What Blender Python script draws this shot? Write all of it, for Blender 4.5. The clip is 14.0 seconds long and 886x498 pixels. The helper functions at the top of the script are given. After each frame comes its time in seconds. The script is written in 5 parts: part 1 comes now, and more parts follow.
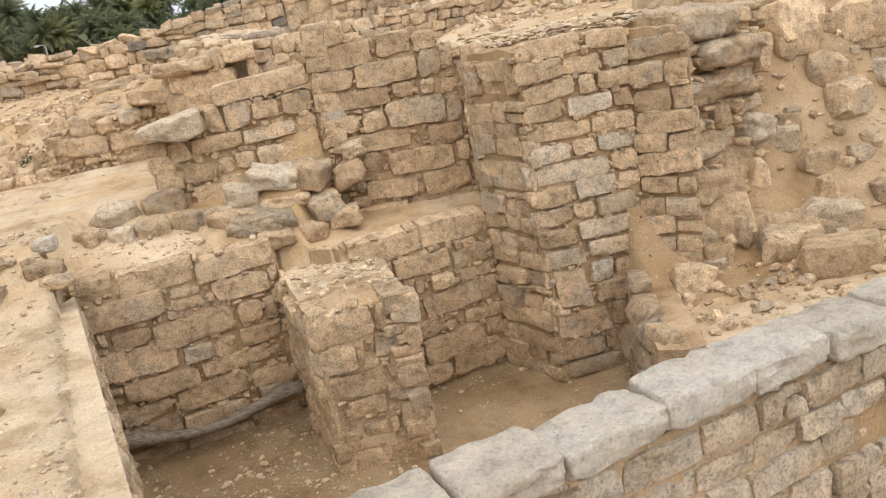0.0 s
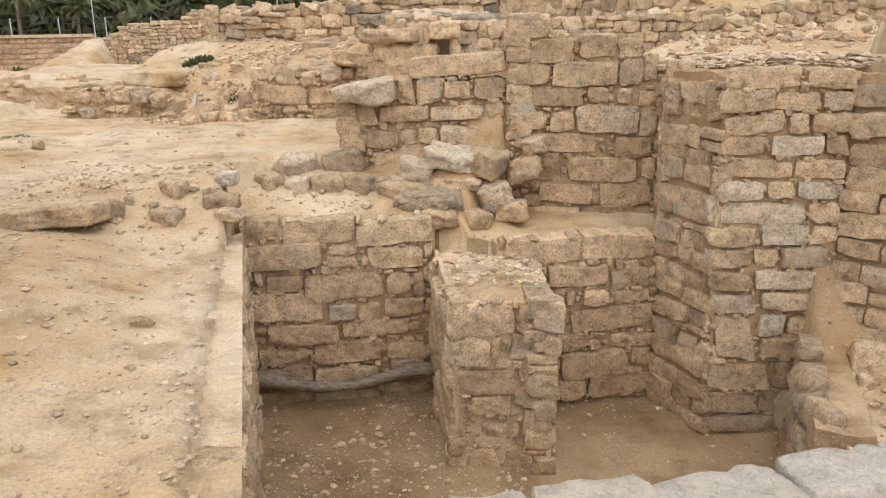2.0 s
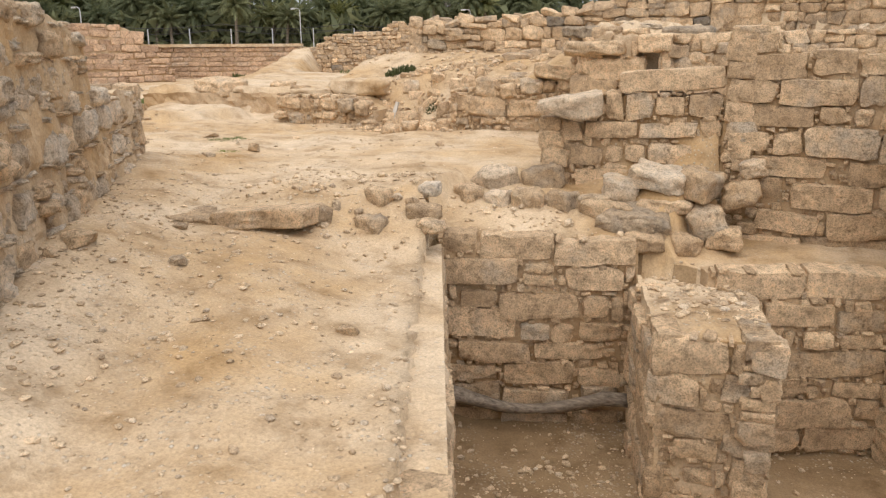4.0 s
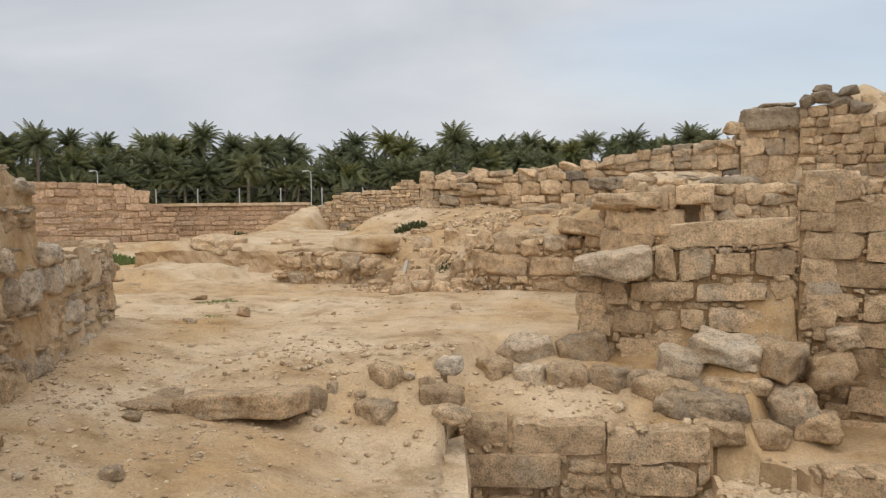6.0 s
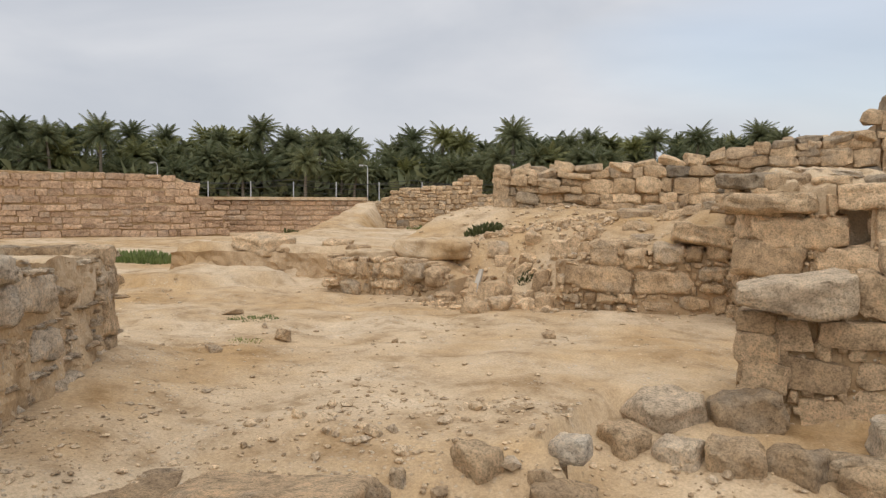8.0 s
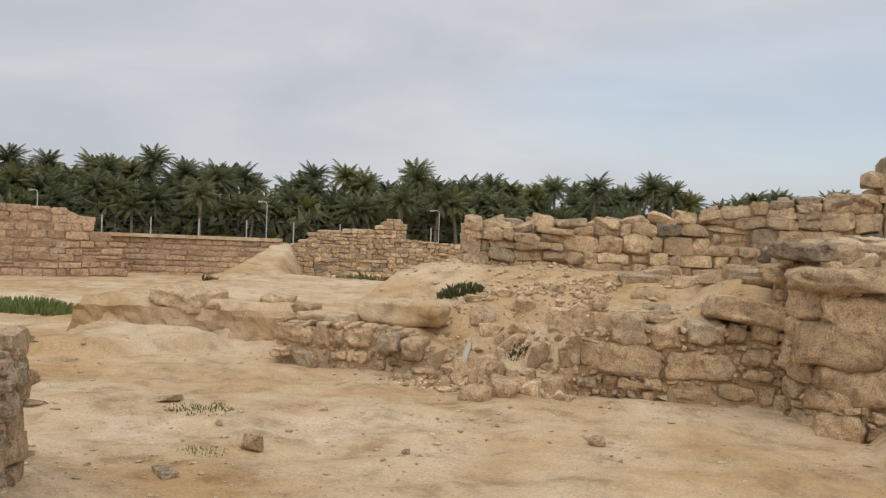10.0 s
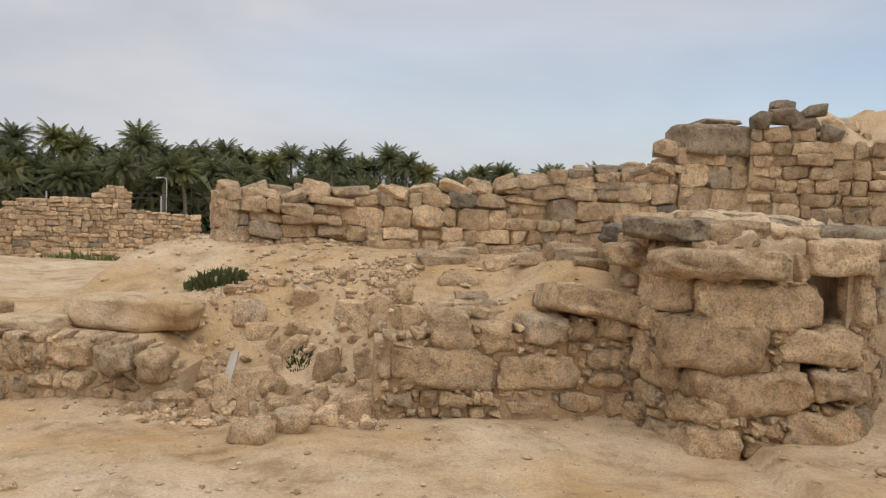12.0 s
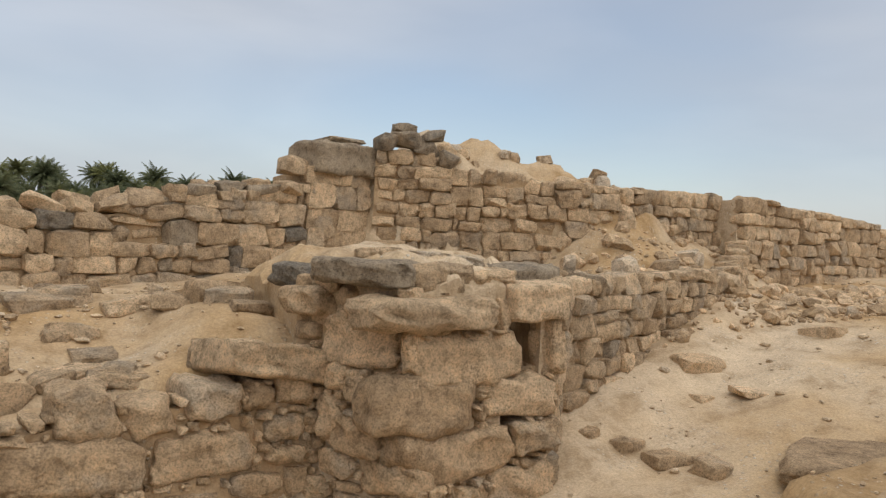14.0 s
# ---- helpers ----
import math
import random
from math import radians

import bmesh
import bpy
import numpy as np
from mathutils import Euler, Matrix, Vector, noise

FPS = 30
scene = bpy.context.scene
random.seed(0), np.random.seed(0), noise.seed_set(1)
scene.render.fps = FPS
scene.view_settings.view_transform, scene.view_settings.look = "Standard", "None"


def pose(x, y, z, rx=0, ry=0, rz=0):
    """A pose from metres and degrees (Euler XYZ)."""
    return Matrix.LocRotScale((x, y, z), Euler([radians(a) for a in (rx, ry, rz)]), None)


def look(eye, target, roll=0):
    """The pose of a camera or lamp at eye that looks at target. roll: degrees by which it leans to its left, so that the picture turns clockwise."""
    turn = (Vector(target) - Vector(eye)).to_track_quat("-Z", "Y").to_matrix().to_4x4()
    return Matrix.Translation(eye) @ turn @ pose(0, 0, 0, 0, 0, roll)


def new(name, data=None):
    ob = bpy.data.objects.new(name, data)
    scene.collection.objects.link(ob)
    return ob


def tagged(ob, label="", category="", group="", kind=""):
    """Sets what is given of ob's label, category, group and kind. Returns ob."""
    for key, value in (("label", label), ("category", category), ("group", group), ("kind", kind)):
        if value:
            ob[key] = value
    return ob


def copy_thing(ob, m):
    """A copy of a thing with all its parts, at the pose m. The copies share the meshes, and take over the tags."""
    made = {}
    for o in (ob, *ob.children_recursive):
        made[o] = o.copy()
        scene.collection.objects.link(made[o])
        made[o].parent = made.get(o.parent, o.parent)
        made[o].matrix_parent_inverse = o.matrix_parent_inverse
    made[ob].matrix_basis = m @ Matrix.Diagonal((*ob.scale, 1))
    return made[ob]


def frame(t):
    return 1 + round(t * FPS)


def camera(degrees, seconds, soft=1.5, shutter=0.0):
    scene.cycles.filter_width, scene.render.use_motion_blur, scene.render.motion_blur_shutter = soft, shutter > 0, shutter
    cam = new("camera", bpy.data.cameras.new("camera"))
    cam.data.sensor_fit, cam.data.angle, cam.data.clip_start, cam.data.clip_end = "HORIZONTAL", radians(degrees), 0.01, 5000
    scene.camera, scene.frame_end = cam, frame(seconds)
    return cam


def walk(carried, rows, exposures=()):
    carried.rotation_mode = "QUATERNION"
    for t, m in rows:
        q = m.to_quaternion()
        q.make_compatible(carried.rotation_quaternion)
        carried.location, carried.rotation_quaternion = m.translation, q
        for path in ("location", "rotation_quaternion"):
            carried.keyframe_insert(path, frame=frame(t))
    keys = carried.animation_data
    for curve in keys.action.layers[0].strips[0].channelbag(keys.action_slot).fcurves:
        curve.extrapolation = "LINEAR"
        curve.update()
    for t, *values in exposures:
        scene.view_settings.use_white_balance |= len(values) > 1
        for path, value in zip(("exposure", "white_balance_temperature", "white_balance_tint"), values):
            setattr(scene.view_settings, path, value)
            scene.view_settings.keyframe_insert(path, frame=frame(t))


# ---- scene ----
cam = camera(58.0, 14.0, soft=1.25)
PATH = [
    (0, (-0.322, 0.825, 1.662), (-0.413, 3.028, 1.01), -10.2),
    (0.5, (-0.308, 0.894, 1.687), (-0.468, 3.115, 1.111), -9.2),
    (1, (-0.31, 0.981, 1.71), (-0.713, 3.192, 1.224), -10.0),
    (1.5, (-0.29, 0.98, 1.662), (-0.803, 3.164, 1.151), -5.6),
    (2, (-0.309, 0.984, 1.62), (-0.858, 3.131, 1.006), -0.9),
    (2.5, (-0.269, 1.023, 1.627), (-0.912, 3.137, 0.991), 0.3),
    (2.7, (-0.296, 0.981, 1.635), (-1.052, 3.057, 0.996), 0.0),
    (4.8, (-0.749, 1.398, 1.559), (-1.823, 3.388, 1.137), -0.2),
    (5, (-0.797, 1.494, 1.517), (-1.881, 3.504, 1.249), -0.1),
    (5.5, (-1.01, 1.778, 1.531), (-2.095, 3.801, 1.379), -0.7),
    (6, (-1.212, 2.155, 1.531), (-2.276, 4.191, 1.398), -0.6),
    (6.5, (-1.463, 2.563, 1.516), (-2.533, 4.593, 1.362), 0.3),
    (7, (-1.685, 2.907, 1.531), (-2.758, 4.935, 1.368), 0.3),
    (7.5, (-1.926, 3.2, 1.552), (-3.05, 5.203, 1.412), 0.3),
    (7.7, (-2.067, 3.348, 1.547), (-3.265, 5.305, 1.394), 0.2),
    (9.8, (-3.595, 4.295, 1.697), (-4.598, 6.365, 1.671), 1.9),
    (10, (-3.772, 4.402, 1.697), (-4.705, 6.504, 1.676), 2.2),
    (10.5, (-4.036, 4.855, 1.701), (-4.84, 7.01, 1.684), 2.2),
    (11, (-4.289, 5.255, 1.7), (-4.845, 7.486, 1.674), 2.2),
    (11.5, (-4.485, 5.625, 1.69), (-4.831, 7.898, 1.625), 2.1),
    (12, (-4.661, 5.997, 1.722), (-4.862, 8.287, 1.641), 2.1),
    (12.5, (-4.868, 6.309, 1.755), (-4.771, 8.607, 1.682), 2.6),
    (13, (-4.994, 6.667, 1.803), (-4.551, 8.923, 1.742), 3.2),
    (13.5, (-5.109, 6.864, 1.903), (-4.398, 9.052, 1.873), 3.6),
    (14, (-5.197, 7.045, 1.899), (-4.189, 9.113, 1.88), 2.6),
]
walk(cam, [(t, look(eye, target, roll)) for t, eye, target, roll in PATH], [(0, 0.9, 6550, 10), (1, 0.77, 6500, 10), (2.5, 0.8, 6550, 11), (5, 0.68, 6950, 13), (6, 0.34, 6900, 10), (7.5, 0.37, 6900, 11), (9.8, 0.25, 6950, 10), (12.5, 0.24, 7000, 12), (14, 0.22, 6800, 10)])


# ---- light ----
SUN_AZ, SUN_EL = 158.0, 62.0
world = bpy.data.worlds.new("overcast_sky")
scene.world = world
world.use_nodes = True
wt = world.node_tree
wt.nodes.clear()


def wnode(kind, **values):
    n = wt.nodes.new(kind)
    for key, value in values.items():
        n.inputs[key].default_value = value
    return n


w_out, w_bg = wnode("ShaderNodeOutputWorld"), wnode("ShaderNodeBackground", Strength=1.0)
w_sky = wnode("ShaderNodeTexSky")
w_sky.sky_type, w_sky.sun_disc = "NISHITA", False
w_sky.sun_elevation, w_sky.sun_rotation = radians(SUN_EL), radians(SUN_AZ)
w_dim = wnode("ShaderNodeVectorMath")
w_dim.operation = "SCALE"
w_dim.inputs["Scale"].default_value = 0.13
w_co = wnode("ShaderNodeTexCoord")
w_map = wnode("ShaderNodeMapping")
w_map.inputs["Scale"].default_value = (1.0, 1.0, 3.2)
w_no = wnode("ShaderNodeTexNoise", Scale=2.3, Detail=5.0, Roughness=0.5, Distortion=0.4)
w_ramp = wt.nodes.new("ShaderNodeValToRGB")
w_ramp.color_ramp.elements[0].position, w_ramp.color_ramp.elements[0].color = 0.34, (0.42, 0.46, 0.53, 1)
w_ramp.color_ramp.elements[1].position, w_ramp.color_ramp.elements[1].color = 0.68, (0.55, 0.58, 0.635, 1)
w_gap = wnode("ShaderNodeTexNoise", Scale=0.9, Detail=3.0)
w_gapr = wt.nodes.new("ShaderNodeMapRange")
w_gapr.inputs["From Min"].default_value, w_gapr.inputs["From Max"].default_value = 0.50, 0.80
w_gapr.inputs["To Min"].default_value, w_gapr.inputs["To Max"].default_value = 0.03, 0.75
w_mix = wt.nodes.new("ShaderNodeMix")
w_mix.data_type = "RGBA"
wt.links.new(w_co.outputs["Generated"], w_map.inputs["Vector"])
wt.links.new(w_map.outputs["Vector"], w_no.inputs["Vector"])
wt.links.new(w_no.outputs["Fac"], w_ramp.inputs["Fac"])
w_sep = wnode("ShaderNodeSeparateXYZ")
wt.links.new(w_co.outputs["Generated"], w_sep.inputs["Vector"])
w_add = wnode("ShaderNodeMath")
w_add.operation = "MULTIPLY_ADD"
w_add.inputs[1].default_value = 0.22
wt.links.new(w_sep.outputs["X"], w_add.inputs[0])
wt.links.new(w_gap.outputs["Fac"], w_add.inputs[2])
wt.links.new(w_add.outputs["Value"], w_gapr.inputs["Value"])
wt.links.new(w_map.outputs["Vector"], w_gap.inputs["Vector"])
wt.links.new(w_gapr.outputs["Result"], w_mix.inputs["Factor"])
wt.links.new(w_sky.outputs["Color"], w_dim.inputs[0])
wt.links.new(w_ramp.outputs["Color"], w_mix.inputs["A"])
wt.links.new(w_dim.outputs["Vector"], w_mix.inputs["B"])
wt.links.new(w_mix.outputs["Result"], w_bg.inputs["Color"])
wt.links.new(w_bg.outputs["Background"], w_out.inputs["Surface"])

sun = new("sun", bpy.data.lights.new("sun", "SUN"))
sun.data.energy, sun.data.angle, sun.data.color = 1.6, radians(105), (1.0, 0.962, 0.90)
az, el = radians(SUN_AZ), radians(SUN_EL)
sun.matrix_world = look((20 * math.sin(az) * math.cos(el), 20 * math.cos(az) * math.cos(el), 20 * math.sin(el)), (0, 0, 0))


# ---- materials ----
def mat_base(name, rough=0.9):
    m = bpy.data.materials.new(name)
    m.use_nodes = True
    b = m.node_tree.nodes["Principled BSDF"]
    b.inputs["Roughness"].default_value = rough
    b.inputs["Specular IOR Level"].default_value = 0.2
    return m, m.node_tree, b


def ramp_node(t, stops):
    r = t.nodes.new("ShaderNodeValToRGB")
    e = r.color_ramp.elements
    while len(e) < len(stops):
        e.new(0.5)
    for k, (p, c) in zip(e, stops):
        k.position, k.color = p, (*c, 1)
    return r


def noise_node(t, vec, scale, detail=4.0, rough=0.55):
    n = t.nodes.new("ShaderNodeTexNoise")
    n.inputs["Scale"].default_value, n.inputs["Detail"].default_value, n.inputs["Roughness"].default_value = scale, detail, rough
    t.links.new(vec, n.inputs["Vector"])
    return n


def mix_node(t, fac, a, b, blend="MIX"):
    m = t.nodes.new("ShaderNodeMix")
    m.data_type, m.blend_type = "RGBA", blend
    for key, v in (("Factor", fac), ("A", a), ("B", b)):
        if isinstance(v, (int, float)):
            m.inputs[key].default_value = v
        elif isinstance(v, tuple):
            m.inputs[key].default_value = (*v, 1)
        else:
            t.links.new(v, m.inputs[key])
    return m.outputs["Result"]


def stone_mat(name, light, dark, grey, grey_share=0.35, bump=0.5, island=False, pit=1.0, grain=0.78):
    """Weathered limestone: tone from stone to stone, blotches, grey patina, pits and grain."""
    m, t, b = mat_base(name, 0.92)
    geo = t.nodes.new("ShaderNodeNewGeometry")
    info = t.nodes.new("ShaderNodeObjectInfo")
    rnd = geo.outputs["Random Per Island"] if island else info.outputs["Random"]
    off = t.nodes.new("ShaderNodeVectorMath")
    off.operation = "MULTIPLY_ADD"
    t.links.new(rnd, off.inputs[0])
    off.inputs[1].default_value = (13.0, 7.0, 5.0)
    t.links.new(geo.outputs["Position"], off.inputs[2])
    v = off.outputs["Vector"]
    tone = ramp_node(t, [(0.0, tuple(0.88 * c for c in dark)), (0.5, tuple((a + c) / 2 for a, c in zip(light, dark))), (0.85, light), (1.0, tuple(1.1 * c for c in light))])
    t.links.new(rnd, tone.inputs["Fac"])
    blot = noise_node(t, v, 5.0, 5.0, 0.6)
    blr = ramp_node(t, [(0.3, (0.72, 0.70, 0.68)), (0.55, (1, 1, 1)), (0.75, (1.13, 1.10, 1.04))])
    t.links.new(blot.outputs["Fac"], blr.inputs["Fac"])
    col = mix_node(t, 1.0, tone.outputs["Color"], blr.outputs["Color"], "MULTIPLY")
    # patina
    pn = noise_node(t, v, 3.1, 6.0, 0.65)
    mul = t.nodes.new("ShaderNodeMath")
    mul.operation = "MULTIPLY_ADD"
    wn = t.nodes.new("ShaderNodeTexWhiteNoise")
    wn.noise_dimensions = "1D"
    t.links.new(rnd, wn.inputs["W"])
    t.links.new(wn.outputs["Value"], mul.inputs[0])
    mul.inputs[1].default_value = 0.34
    t.links.new(pn.outputs["Fac"], mul.inputs[2])
    pr = t.nodes.new("ShaderNodeMapRange")
    pr.inputs["From Min"].default_value, pr.inputs["From Max"].default_value = 0.78 - 0.3 * grey_share, 1.0 - 0.3 * grey_share
    pr.inputs["To Max"].default_value = 0.8
    t.links.new(mul.outputs["Value"], pr.inputs["Value"])
    col = mix_node(t, pr.outputs["Result"], col, grey)
    mid = noise_node(t, v, 15.0, 6.0, 0.7)
    mr = ramp_node(t, [(0.34, (0.62, 0.60, 0.58)), (0.47, (1, 1, 1)), (0.62, (1.18, 1.17, 1.15))])
    t.links.new(mid.outputs["Fac"], mr.inputs["Fac"])
    col = mix_node(t, 0.25 + grain, col, mr.outputs["Color"], "MULTIPLY")
    fine = noise_node(t, v, 80.0, 6.0, 0.7)
    fr = ramp_node(t, [(0.31, (0.48, 0.46, 0.44)), (0.54, (1.2, 1.2, 1.19))])
    t.links.new(fine.outputs["Fac"], fr.inputs["Fac"])
    col = mix_node(t, grain, col, fr.outputs["Color"], "MULTIPLY")
    # pits
    vor = t.nodes.new("ShaderNodeTexVoronoi")
    vor.inputs["Scale"].default_value = 46.0
    warp = t.nodes.new("ShaderNodeVectorMath")
    warp.operation = "MULTIPLY_ADD"
    t.links.new(fine.outputs["Color"], warp.inputs[0])
    warp.inputs[1].default_value = (0.03, 0.03, 0.03)
    t.links.new(v, warp.inputs[2])
    t.links.new(warp.outputs["Vector"], vor.inputs["Vector"])
    vr = ramp_node(t, [(0.10, (0.0, 0.0, 0.0)), (0.32, (1, 1, 1))])
    t.links.new(vor.outputs["Distance"], vr.inputs["Fac"])
    pitmask = noise_node(t, v, 9.0, 3.0)
    pm = ramp_node(t, [(0.46, (1, 1, 1)), (0.62, (0, 0, 0))])
    t.links.new(pitmask.outputs["Fac"], pm.inputs["Fac"])
    pits = mix_node(t, pm.outputs["Color"], vr.outputs["Color"], (1.0, 1.0, 1.0))
    col = mix_node(t, 0.45 * pit, col, pits, "MULTIPLY")
    t.links.new(col, b.inputs["Base Color"])
    coarse = noise_node(t, v, 11.0, 9.0, 0.72)
    b1 = t.nodes.new("ShaderNodeBump")
    b1.inputs["Strength"].default_value, b1.inputs["Distance"].default_value = min(1.0, bump * 1.25), 0.06
    t.links.new(coarse.outputs["Fac"], b1.inputs["Height"])
    b2 = t.nodes.new("ShaderNodeBump")
    b2.inputs["Strength"].default_value, b2.inputs["Distance"].default_value = bump * 0.6 * pit, 0.012
    t.links.new(pits, b2.inputs["Height"])
    t.links.new(b1.outputs["Normal"], b2.inputs["Normal"])
    b3 = t.nodes.new("ShaderNodeBump")
    b3.inputs["Strength"].default_value, b3.inputs["Distance"].default_value = bump, 0.008
    t.links.new(fine.outputs["Fac"], b3.inputs["Height"])
    t.links.new(b2.outputs["Normal"], b3.inputs["Normal"])
    t.links.new(b3.outputs["Normal"], b.inputs["Normal"])
    return m


def earth_mat(name, pale, sand, ochre, bump=0.6):
    """Trodden sandy earth with dusty pale and ochre patches, grit and small crumbs."""
    m, t, b = mat_base(name, 0.95)
    geo = t.nodes.new("ShaderNodeNewGeometry")
    v = geo.outputs["Position"]
    n1 = noise_node(t, v, 0.55, 6.0, 0.6)
    r1 = ramp_node(t, [(0.38, ochre), (0.5, sand), (0.61, pale)])
    t.links.new(n1.outputs["Fac"], r1.inputs["Fac"])
    n2 = noise_node(t, v, 3.5, 8.0, 0.65)
    r2 = ramp_node(t, [(0.32, (0.66, 0.60, 0.52)), (0.47, (0.97, 0.95, 0.93)), (0.68, (1.16, 1.15, 1.13))])
    t.links.new(n2.outputs["Fac"], r2.inputs["Fac"])
    col = mix_node(t, 1.0, r1.outputs["Color"], r2.outputs["Color"], "MULTIPLY")
    vor = t.nodes.new("ShaderNodeTexVoronoi")
    vor.inputs["Scale"].default_value = 26.0
    t.links.new(v, vor.inputs["Vector"])
    vr = ramp_node(t, [(0.16, (1, 1, 1)), (0.30, (0, 0, 0))])
    t.links.new(vor.outputs["Distance"], vr.inputs["Fac"])
    cm = noise_node(t, v, 2.2, 4.0)
    cr = ramp_node(t, [(0.46, (0, 0, 0)), (0.64, (1, 1, 1))])
    t.links.new(cm.outputs["Fac"], cr.inputs["Fac"])
    crumb = mix_node(t, 1.0, vr.outputs["Color"], cr.outputs["Color"], "MULTIPLY")
    ctone = ramp_node(t, [(0.0, (0.40, 0.32, 0.23)), (0.5, (0.58, 0.48, 0.36)), (1.0, (0.62, 0.56, 0.47))])
    t.links.new(vor.outputs["Color"], ctone.inputs["Fac"])
    col = mix_node(t, crumb, col, ctone.outputs["Color"])
    n3 = noise_node(t, v, 60.0, 6.0, 0.75)
    r3 = ramp_node(t, [(0.32, (0.58, 0.56, 0.53)), (0.62, (1.14, 1.14, 1.13))])
    t.links.new(n3.outputs["Fac"], r3.inputs["Fac"])
    col = mix_node(t, 0.6, col, r3.outputs["Color"], "MULTIPLY")
    t.links.new(col, b.inputs["Base Color"])
    b1 = t.nodes.new("ShaderNodeBump")
    b1.inputs["Strength"].default_value, b1.inputs["Distance"].default_value = bump, 0.05
    t.links.new(n2.outputs["Fac"], b1.inputs["Height"])
    b2 = t.nodes.new("ShaderNodeBump")
    b2.inputs["Strength"].default_value, b2.inputs["Distance"].default_value = bump * 0.8, 0.012
    t.links.new(crumb, b2.inputs["Height"])
    t.links.new(b1.outputs["Normal"], b2.inputs["Normal"])
    b3 = t.nodes.new("ShaderNodeBump")
    b3.inputs["Strength"].default_value, b3.inputs["Distance"].default_value = bump * 0.6, 0.006
    t.links.new(n3.outputs["Fac"], b3.inputs["Height"])
    t.links.new(b2.outputs["Normal"], b3.inputs["Normal"])
    t.links.new(b3.outputs["Normal"], b.inputs["Normal"])
    return m


def simple_mat(name, c1, c2, scale=8.0, rough=0.7, metal=0.0, bump=0.2, stretch=(1, 1, 1)):
    m, t, b = mat_base(name, rough)
    b.inputs["Metallic"].default_value = metal
    tc = t.nodes.new("ShaderNodeTexCoord")
    mp = t.nodes.new("ShaderNodeMapping")
    mp.inputs["Scale"].default_value = stretch
    t.links.new(tc.outputs["Object"], mp.inputs["Vector"])
    n = noise_node(t, mp.outputs["Vector"], scale, 6.0, 0.6)
    r = ramp_node(t, [(0.3, c1), (0.7, c2)])
    t.links.new(n.outputs["Fac"], r.inputs["Fac"])
    t.links.new(r.outputs["Color"], b.inputs["Base Color"])
    bp = t.nodes.new("ShaderNodeBump")
    bp.inputs["Strength"].default_value, bp.inputs["Distance"].default_value = bump, 0.02
    t.links.new(n.outputs["Fac"], bp.inputs["Height"])
    t.links.new(bp.outputs["Normal"], b.inputs["Normal"])
    return m


def leaf_mat(name, dark, light):
    m, t, b = mat_base(name, 0.55)
    info = t.nodes.new("ShaderNodeObjectInfo")
    geo = t.nodes.new("ShaderNodeNewGeometry")
    r0 = ramp_node(t, [(0.0, dark), (1.0, light)])
    t.links.new(geo.outputs["Random Per Island"], r0.inputs["Fac"])
    r1 = ramp_node(t, [(0.0, (0.7, 0.72, 0.7)), (0.8, (1.05, 1.0, 0.95)), (1.0, (1.35, 1.2, 0.8))])
    t.links.new(info.outputs["Random"], r1.inputs["Fac"])
    leaf = mix_node(t, 1.0, r0.outputs["Color"], r1.outputs["Color"], "MULTIPLY")
    t.links.new(leaf, b.inputs["Base Color"])
    through_leaf = t.nodes.new("ShaderNodeBsdfTranslucent")
    t.links.new(leaf, through_leaf.inputs["Color"])
    both = t.nodes.new("ShaderNodeMixShader")
    both.inputs["Fac"].default_value = 0.4
    t.links.new(b.outputs["BSDF"], both.inputs[1])
    t.links.new(through_leaf.outputs["BSDF"], both.inputs[2])
    t.links.new(both.outputs["Shader"], t.nodes["Material Output"].inputs["Surface"])
    return m


TAN, BROWN, GREY = (0.695, 0.512, 0.33), (0.55, 0.392, 0.244), (0.48, 0.41, 0.32)
M_ASHLAR = stone_mat("tan_limestone", TAN, BROWN, GREY, 0.12, 0.75)
M_PALE = stone_mat("pale_limestone", (0.68, 0.55, 0.405), (0.57, 0.44, 0.305), (0.60, 0.525, 0.425), 0.3, 0.75)
M_RUBBLE = stone_mat("rubble_limestone", (0.66, 0.488, 0.315), (0.50, 0.36, 0.228), (0.36, 0.30, 0.23), 0.22, 0.85)
M_DARK = stone_mat("weathered_grey_stone", (0.42, 0.335, 0.24), (0.30, 0.24, 0.175), (0.20, 0.178, 0.148), 0.45, 0.9)
M_BRICK = stone_mat("reddish_stone", (0.55, 0.385, 0.26), (0.42, 0.285, 0.19), (0.42, 0.33, 0.25), 0.15, 0.6)
M_PEBBLE = stone_mat("pebbles", (0.64, 0.495, 0.335), (0.48, 0.355, 0.23), (0.52, 0.435, 0.335), 0.2, 0.5, island=True)
M_CHIP = stone_mat("tan_rubble", TAN, (0.42, 0.30, 0.185), GREY, 0.15, 0.6, island=True)
M_EARTH = earth_mat("sandy_earth", (0.60, 0.478, 0.338), (0.525, 0.392, 0.250), (0.46, 0.31, 0.162), 0.9)
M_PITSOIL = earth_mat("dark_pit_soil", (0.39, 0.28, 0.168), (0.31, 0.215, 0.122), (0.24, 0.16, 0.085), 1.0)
M_CORE = earth_mat("earth_mortar", (0.50, 0.37, 0.238), (0.44, 0.312, 0.187), (0.38, 0.257, 0.14), 1.0)
# browner loose earth, darkened further for the shade on the slope
M_SLOPE = earth_mat("shaded_loose_slope_earth", (0.46, 0.34, 0.215), (0.40, 0.28, 0.163), (0.34, 0.225, 0.118), 1.0)
M_COPING = stone_mat("dusty_white_limestone", (0.74, 0.645, 0.52), (0.64, 0.54, 0.415), (0.70, 0.63, 0.53), 0.3, 0.8, pit=0.7, grain=0.35)
